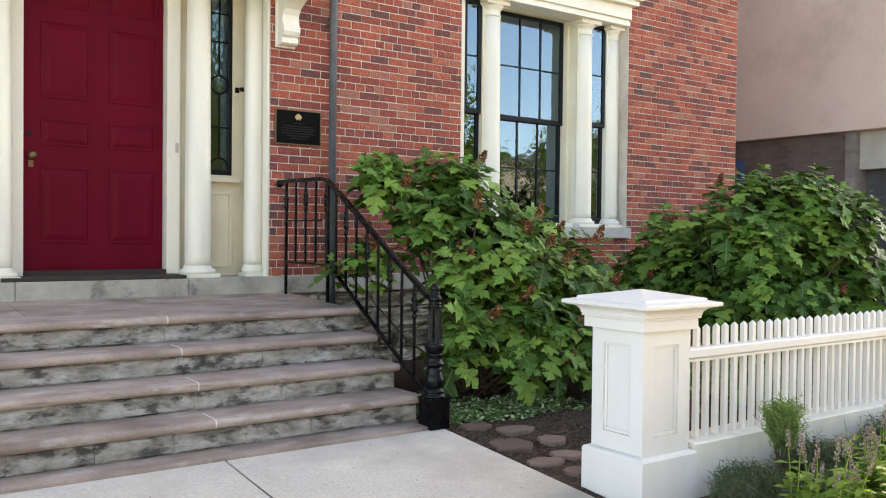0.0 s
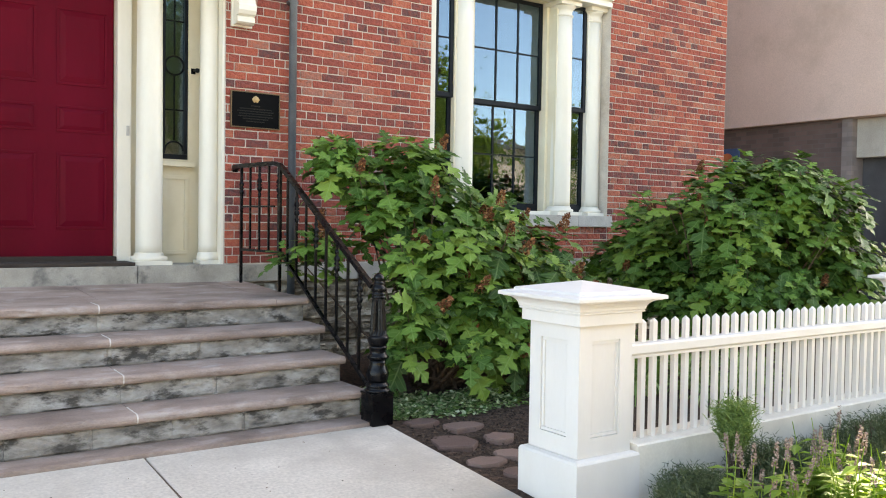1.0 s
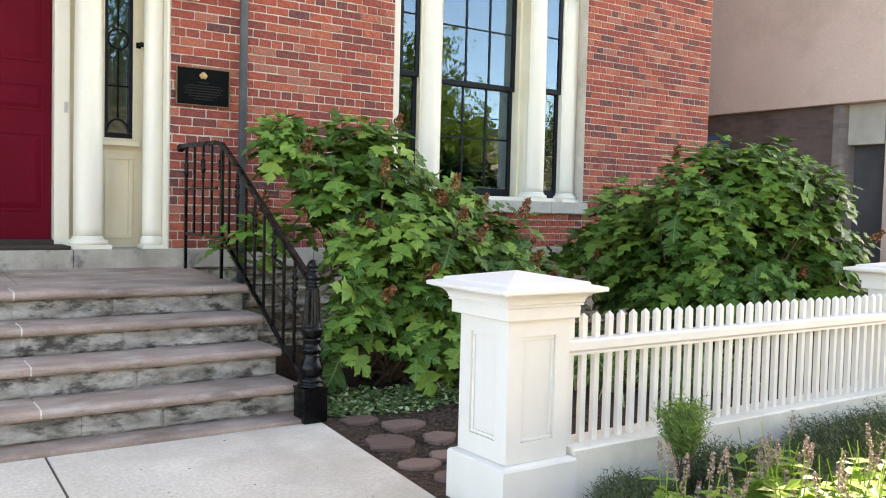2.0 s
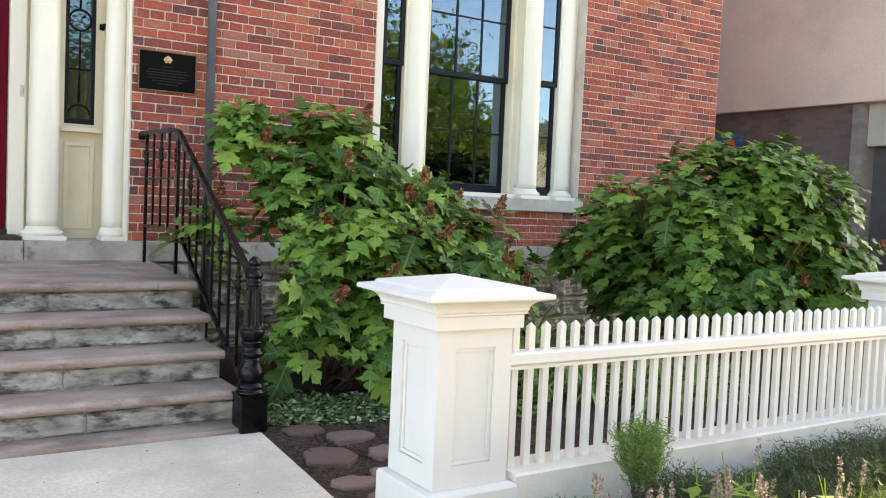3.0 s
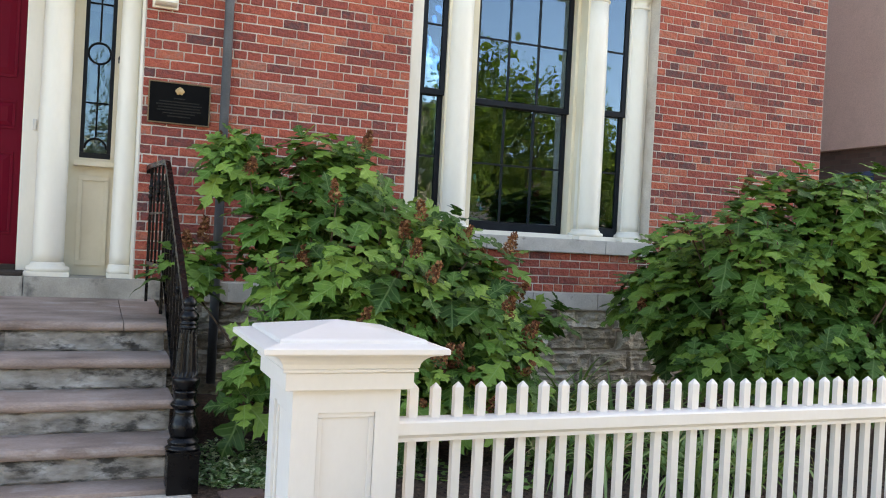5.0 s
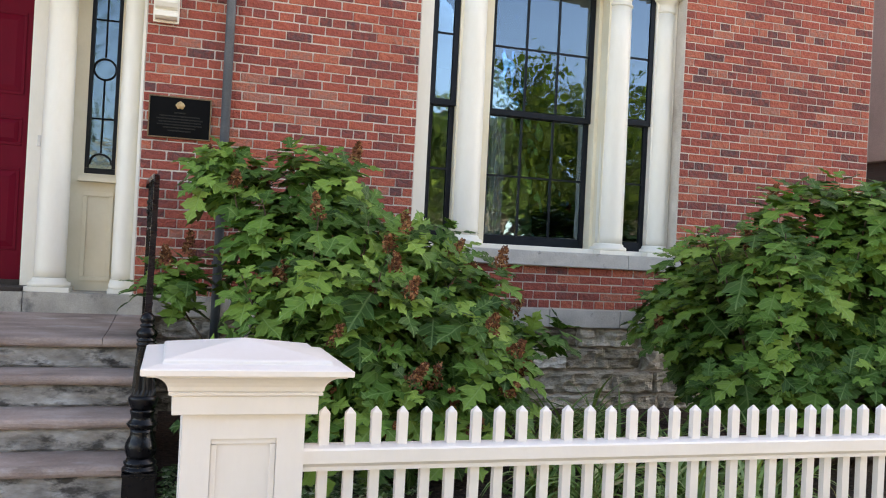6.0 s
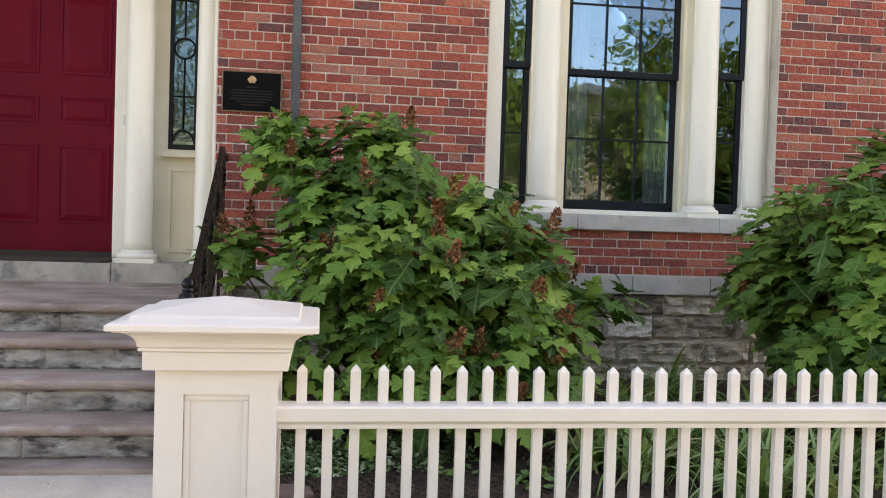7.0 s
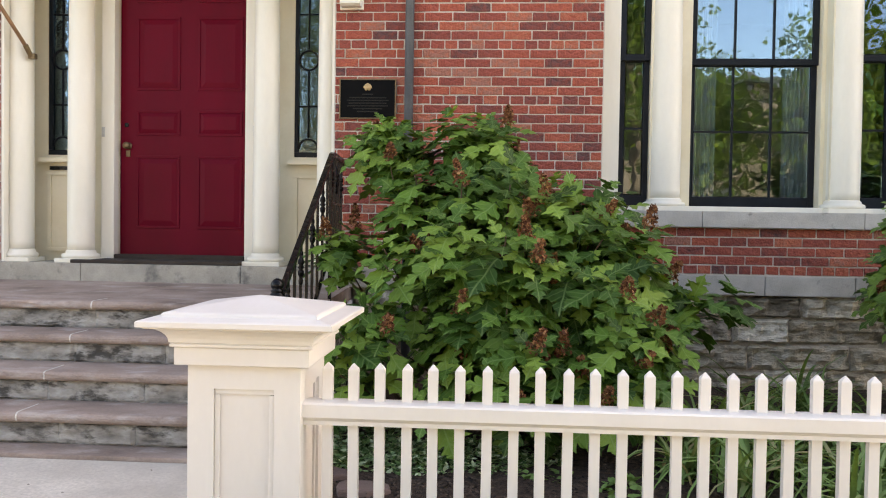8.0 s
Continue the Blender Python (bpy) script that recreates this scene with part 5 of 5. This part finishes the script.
def needle_bush(name, label, cx, cy, w, h, n, material, seed, stemmed=False, category="shrub"):
    """Mound of fine upright needles on wiry stems."""
    r = random.Random(seed)
    verts, faces = [], []
    g = ground_z(cx, cy)
    ob = thing(name, label, category, "low herb shrubs")
    st = bmesh.new()
    for _ in range(n):
        a, q = r.uniform(0, 6.28), math.sqrt(r.random())
        x, y = cx + w * q * math.cos(a), cy + w * 0.8 * q * math.sin(a)
        hh = h * (1 - 0.5 * q * q) * r.uniform(0.65, 1.1) * (0.92 + 0.5 * noise.noise(Vector((x * 7, y * 7, 2))))
        z0 = g + h * (0.42 + 0.38 * r.random()) if stemmed else g + hh * 0.25 * r.random()
        if stemmed:
            k = math.sin(math.pi * (0.14 + 0.6 * (z0 - g - 0.42 * h) / (0.38 * h))) * r.uniform(0.75, 1.15)
            x, y = cx + (x - cx) * k, cy + (y - cy) * k
        p = Vector((x, y, z0))
        d = Vector((r.gauss(0, 0.35) + 0.5 * (x - cx) / w, r.gauss(0, 0.35) + 0.4 * (y - cy) / w, 1.0)).normalized()
        tipz = r.uniform(0.08, 0.15) if stemmed else max(g + hh - z0, 0.05)
        L = min(tipz, 0.2)
        for k in range(7):
            t = k / 7
            c = p + d * L * t
            o = Vector((r.gauss(0, 1), r.gauss(0, 1), r.gauss(0.7, 0.4))).normalized()
            s = o.cross(Vector((0.3, 0.7, 0.2))).normalized() * 0.0028
            e = c + o * r.uniform(0.026, 0.05)
            b = len(verts)
            verts += [c - s, c + s, e]
            faces.append((b, b + 1, b + 2))
        s = d.orthogonal().normalized() * 0.0016
        b = len(verts)
        verts += [p - s, p + s, p + d * L]
        faces.append((b, b + 1, b + 2))
    from_lists("foliage", verts, faces, material, ob)["kind"] = "stuff"
    for _ in range(9):
        a, q = r.uniform(0, 6.28), r.uniform(0.2, 0.8)
        tip = Vector((cx + w * q * math.cos(a), cy + w * 0.8 * q * math.sin(a), g + h * (0.6 if stemmed else 0.35)))
        rt = Vector((cx + r.gauss(0, 0.02), cy + r.gauss(0, 0.02), g - 0.02))
        tube(st, [rt, rt.lerp(tip, 0.5) + Vector((r.gauss(0, 0.015), r.gauss(0, 0.015), 0.02)), tip], [0.006, 0.005, 0.002], 5)
    part("branchwork", st, M_stem, ob)
    return ob


LB = "grey-green needle-leaved herb shrub beside the white curb"
needle_bush("lavender_shrub", "grey-green bushy herb on bare wiry stems", 5.24, 3.16, 0.105, 0.55, 620, M_herb, 1, True)
needle_bush("lavender_shrub", LB, 5.48, 3.14, 0.15, 0.54, 460, M_lav, 2)
for i, (x, y, w, h) in enumerate([(4.82, 3.05, 0.2, 0.22), (5.7, 3.0, 0.25, 0.30), (6.05, 2.95, 0.28, 0.33), (6.5, 3.02, 0.33, 0.42), (6.95, 3.0, 0.33, 0.44), (7.4, 2.95, 0.33, 0.42), (7.85, 2.95, 0.3, 0.4), (5.25, 2.75, 0.22, 0.2), (5.75, 2.6, 0.25, 0.22), (6.4, 2.5, 0.3, 0.26), (4.62, 3.0, 0.14, 0.16), (8.4, 2.9, 0.4, 0.42), (7.2, 2.4, 0.35, 0.3)]):
    needle_bush("lavender_shrub", LB, x, y, w, h + (0.36 if x > 6.2 and y > 2.8 else 0.14), 1050, M_lav, 10 + i)


def hyssop(x, y, h, seed):
    """Upright herb: square stem, paired bright leaves, faded purple flower spike."""
    r = random.Random(seed)
    ob = thing("hyssop_plant", "sunlit bright green herb with faded mauve flower spikes", "plant", "flowering herbs")
    g = ground_z(x, y)
    st = bmesh.new()
    lv, lf, sv, sf = [], [], [], []
    for _ in range(r.randint(4, 5)):
        tip = Vector((x + r.gauss(0, 0.07), y + r.gauss(0, 0.07), g + h * r.uniform(0.75, 1.05)))
        rt = Vector((x + r.gauss(0, 0.02), y + r.gauss(0, 0.02), g - 0.02))
        tube(st, [rt, rt.lerp(tip, 0.5), tip], [0.004, 0.0035, 0.002], 5)
        for k in range(10):
            t = 0.15 + 0.66 * k / 9
            c = rt.lerp(tip, t)
            a0 = r.uniform(0, 3)
            for a in (a0, a0 + 3.14):
                d = Vector((math.cos(a), math.sin(a), r.uniform(-0.3, 0.5))).normalized()
                s = d.cross(Vector((0, 0, 1))).normalized()
                L = r.uniform(0.075, 0.135) * (1.1 - 0.4 * t)
                b = len(lv)
                lv += [c, c + d * L * 0.4 + s * L * 0.3, c + d * L - Vector((0, 0, 0.02)), c + d * L * 0.4 - s * L * 0.3]
                lf += [(b, b + 1, b + 2), (b, b + 2, b + 3)]
        ax = (tip - rt).normalized()
        hs = r.uniform(0.07, 0.13)
        for _ in range(70 if r.random() < 0.45 else 0):
            t = r.random()
            a = r.uniform(0, 6.28)
            c = tip + ax * (hs * t - 0.03) + Vector((math.cos(a), math.sin(a), 0)) * 0.011 * (1 - 0.5 * t)
            e1, e2 = [Vector((r.gauss(0, 1), r.gauss(0, 1), r.gauss(0.5, 1))).normalized() * 0.006 for _ in (0, 1)]
            b = len(sv)
            sv += [c - e1, c + e2, c + e1, c - e2]
            sf.append((b, b + 1, b + 2, b + 3))
    part("branchwork", st, M_hyssop, ob)
    from_lists("foliage", lv, lf, M_hyssop, ob)["kind"] = "stuff"
    from_lists("bloom", sv, sf, M_spike, ob, "faded mauve flower spikes")["kind"] = "stuff"


for i, (x, y, h) in enumerate([(4.60, 2.30, 0.27), (4.74, 2.22, 0.33), (4.885, 2.38, 0.40), (5.02, 2.18, 0.38), (5.2, 2.42, 0.36), (5.24, 2.18, 0.40), (5.45, 2.25, 0.38), (4.70, 2.02, 0.33), (4.95, 2.0, 0.38), (5.25, 2.0, 0.40), (5.5, 2.02, 0.38), (5.0, 2.3, 0.30), (4.82, 2.12, 0.36), (4.36, 2.53, 0.37), (4.33, 2.37, 0.39), (4.43, 2.46, 0.31), (5.22, 2.58, 0.40), (5.05, 2.52, 0.39), (4.9, 2.5, 0.35), (4.83, 2.23, 0.47), (4.86, 2.09, 0.52), (4.66, 2.4, 0.32)]):
    hyssop(x, y, h + 0.15, 70 + i)

fl = random.Random(8)
for x, y, a, b in ((4.36, 4.99, 0.12, 0.09), (4.58, 4.82, 0.16, 0.1), (4.33, 4.58, 0.16, 0.15), (4.66, 4.52, 0.11, 0.1), (4.29, 4.19, 0.14, 0.09), (4.53, 4.24, 0.11, 0.1), (4.35, 3.95, 0.12, 0.09)):
    bm = bmesh.new()
    n = 14
    ang = [2 * math.pi * i / n for i in range(n)]
    rad = [1 + fl.uniform(-0.18, 0.12) for _ in ang]
    g = ground_z(x, y)
    rings = []
    for s, z in ((1.0, g - 0.02), (1.0, g + 0.012), (0.95, g + 0.022)):
        rings.append([bm.verts.new((x + a * s * q * math.cos(t), y + b * s * q * math.sin(t), z)) for t, q in zip(ang, rad)])
    for p, q in zip(rings, rings[1:]):
        for i in range(n):
            j = (i + 1) % n
            bm.faces.new((p[i], p[j], q[j], q[i]))
    bm.faces.new(rings[-1])
    tagged(put_mesh("flagstone", bm, M_flag), "reddish-brown irregular stepping stone set in mulch", "stone", "stepping stones")

litter = random.Random(12)
lv, lf = [], []
for _ in range(150):
    x, y = litter.uniform(0.6, 4.05), litter.uniform(2.9, 5.55)
    if 5.03 < y < 5.3 or litter.random() < 0.4 * (4.05 - x) / 3.4:
        continue
    z = (walk_z(y) if y < 5.03 else 0.023) + 0.004
    if y > 5.26:
        continue
    a, L = litter.uniform(0, 6.28), litter.uniform(0.003, 0.011)
    c, sn = math.cos(a) * L, math.sin(a) * L
    b = len(lv)
    lv += [(x - c, y - sn, z), (x + sn * 0.4, y - c * 0.4, z + 0.003), (x + c, y + sn, z + 0.002), (x - sn * 0.4, y + c * 0.4, z)]
    lf.append((b, b + 1, b + 2, b + 3))
tagged(from_lists("leaf_litter", lv, lf, M_chip), "small dry leaf scraps on the concrete walk", "leaf litter", kind="stuff")

# ---- across the street: for the window panes and for bounced light ----
def street_tree(x, y, h, w, seed):
    r = random.Random(seed)
    ob = thing("street_tree", "tall leafy street tree across the road", "tree", "street trees")
    st = bmesh.new()
    tube(st, [(x, y, -0.2), (x + 0.05, y, h * 0.25), (x - 0.05, y + 0.05, h * 0.55), (x, y, h * 0.85)], [0.22, 0.17, 0.12, 0.03], 10)
    limbs = []
    for _ in range(14):
        a, t = r.uniform(0, 6.28), r.uniform(0.28, 0.8)
        b = Vector((x, y, h * t))
        e = b + Vector((math.cos(a) * w * r.uniform(0.5, 0.95), math.sin(a) * w * r.uniform(0.5, 0.95), h * r.uniform(0.08, 0.2)))
        tube(st, [b, b.lerp(e, 0.5) + Vector((0, 0, 0.15)), e], [0.07, 0.05, 0.015], 6)
        limbs += [e, b.lerp(e, 0.6)]
    limbs.append(Vector((x, y, h * 0.95)))
    part("trunk", st, M_stem, ob)
    verts, faces = [], []
    for c in limbs:
        for _ in range(190):
            p = c + Vector((r.gauss(0, 0.5), r.gauss(0, 0.5), r.gauss(0, 0.42)))
            d = Vector((r.gauss(0, 1), r.gauss(0, 1), r.gauss(0, 0.6))).normalized() * r.uniform(0.05, 0.11)
            s = d.orthogonal() * 0.7
            b = len(verts)
            verts += [p - d, p + s, p + d, p - s]
            faces.append((b, b + 1, b + 2, b + 3))
    from_lists("crown", verts, faces, M_tree, ob)["kind"] = "stuff"


for i, (x, y, h, w) in enumerate([(9.0, -10.0, 9.0, 1.6), (11.4, -11.5, 6.0, 1.6), (14.0, -10.5, 7.4, 1.7), (17.6, -11.0, 7.2, 2.0), (20.4, -12.0, 6.4, 1.9), (5.6, -11.5, 6.6, 1.9), (-0.8, -12.0, 10.5, 2.4), (28.0, -12.5, 6.0, 2.4), (15.8, -13.0, 6.2, 1.9)]):
    street_tree(x, y, h, w, 300 + i)
op = thing("opposite_building", "pale brick building across the street", "building")
part("wall", boxed(8.0, -24.0, -0.2, 17.0, -17.0, 6.5), M_far_brick, op)
part("roof", boxed(7.7, -24.3, 6.5, 17.3, -16.7, 6.9, bevel=0.05), M_roof, op)
# Row added to bounce warm sunlight; kept low for the sidelight's reflection.
op3 = thing("opposite_building", "long cream house row across the street, added to bounce light", "building")
part("wall", boxed(-30.0, -27.0, -0.2, 7.0, -18.5, 4.4), M_cream, op3)
part("roof", boxed(-30.3, -27.3, 4.4, 7.3, -18.2, 4.7, bevel=0.05), M_roof, op3)
# Unseen pale slab, added so sunlight bounces warm onto the house front.
tagged(put_mesh("bounce_pavement", boxed(-60, -17.0, -0.309, 60, -7.5, -0.15), M_concrete), "unseen pale concrete pavement across the street, added to bounce sunlight", "pavement", kind="structure")
for i in range(4):
    for z in (1.0, 4.0):
        w = part("window", boxed(8.9 + 2.1 * i, -17.0, z, 9.9 + 2.1 * i, -16.97, z + 1.6, bevel=0.01), M_dark, op)
op2 = thing("opposite_building", "low tan building across the street", "building")
part("wall", boxed(22.0, -26.0, -0.2, 36.0, -18.0, 5.0), M_tan, op2)
part("roof", boxed(21.7, -26.3, 5.0, 36.3, -17.7, 5.4, bevel=0.05), M_roof, op2)

# ---- bricks, last ----
def course_pieces(x0, x1, k):
    """Pieces (x from, x to) of course k between x0 and x1: headers every sixth course, else stretchers in half bond."""
    step = LENGTH / 2 if k % 6 == 0 else LENGTH
    off = (0.0, 0.5, 0.03, 0.53, 0.02, 0.48)[k % 6] * LENGTH if k % 6 else 0.25 * LENGTH
    r = random.Random(k * 131 + int(x0 * 10))
    x = math.floor((x0 - off) / step) * step + off
    cuts = []
    while x < x1:
        a, b = max(x, x0), min(x + step, x1)
        if b - a > 0.025:
            cuts.append([a, b])
        x += step
    for p, q in zip(cuts, cuts[1:]):
        j = r.uniform(-0.007, 0.007)
        p[1] += j
        q[0] += j
    return cuts


JOINT = 0.009
rb = random.Random(77)
brick_mesh = {}


def brick_shape(w, h):
    """Front and sides of a brick w wide and h high, corners and arrises worn; centre at the origin, face at y=0."""
    a, b, c = w / 2 + rb.uniform(-0.0015, 0.001), h / 2 + rb.uniform(-0.001, 0.0008), 0.0035
    k = [rb.uniform(0.002, 0.007) for _ in range(4)]
    m1, m2 = rb.uniform(-0.3, 0.3) * a, rb.uniform(-0.3, 0.3) * a
    ring = [(-a + k[0], -b), (m1, -b + 0.001), (a - k[1], -b), (a, -b + k[1]), (a, b - k[2]), (a - k[2], b), (m2, b - 0.001), (-a + k[3], b), (-a, b - k[3]), (-a, -b + k[0])]
    ring = [(x + rb.uniform(-0.0016, 0.0016), z + rb.uniform(-0.0016, 0.0016)) for x, z in ring]
    v = [(x, 0.012, z) for x, z in ring] + [(x, c, z) for x, z in ring]
    v += [(x - math.copysign(c, x) * min(1.0, abs(x) / a * 1.2), 0.0, z - math.copysign(c, z) * min(1.0, abs(z) / b * 1.2)) for x, z in ring]
    n = len(ring)
    f = [tuple(range(2 * n, 3 * n))]
    for p in range(n):
        q = (p + 1) % n
        f += [(p, q, n + q, n + p), (n + p, n + q, 2 * n + q, 2 * n + p)]
    return v, f


wall_v, wall_f = [], []
single = 0
for zone, (x0, x1, k0, k1) in enumerate(((3.889, 6.046, 0, 51), (8.589, 10.733, 0, 51), (6.05, 8.585, 0, 5), (0.2, 1.076, 0, 51), (6.05, 8.585, 45, 51), (1.08, 3.885, 41, 51))):
    for k in range(k0, k1):
        zc = BED + (k + 0.5) * COURSE
        for a, b in course_pieces(x0, x1, k):
            w, h = b - a - JOINT, COURSE - JOINT
            dy = rb.uniform(-0.0015, 0.002)
            if zone == 0 and 4 <= k <= 27 and single < 300:
                key = (round(w / 0.004), rb.randrange(4))
                if key not in brick_mesh:
                    me = bpy.data.meshes.new("brick")
                    vs, fs = brick_shape(key[0] * 0.004, h)
                    me.from_pydata(vs, [], fs)
                    me.materials.append(M_brick)
                    brick_mesh[key] = me
                o = new("brick", brick_mesh[key])
                o.parent = wall
                o.location = ((a + b) / 2, F + dy, zc + rb.uniform(-0.001, 0.001))
                o.rotation_euler = (0, rb.uniform(-0.006, 0.006), 0)
                single += 1
            else:
                vs, fs = brick_shape(w, h)
                n = len(wall_v)
                ry = rb.uniform(-0.006, 0.006)
                wall_v += [((a + b) / 2 + x + z * ry, F + dy + y, zc + z - x * ry) for x, y, z in vs]
                wall_f += [tuple(i + n for i in f) for f in fs]
from_lists("brickwork", wall_v, wall_f, M_brick_wall, wall, "weathered red bricks of the front")["kind"] = "stuff"
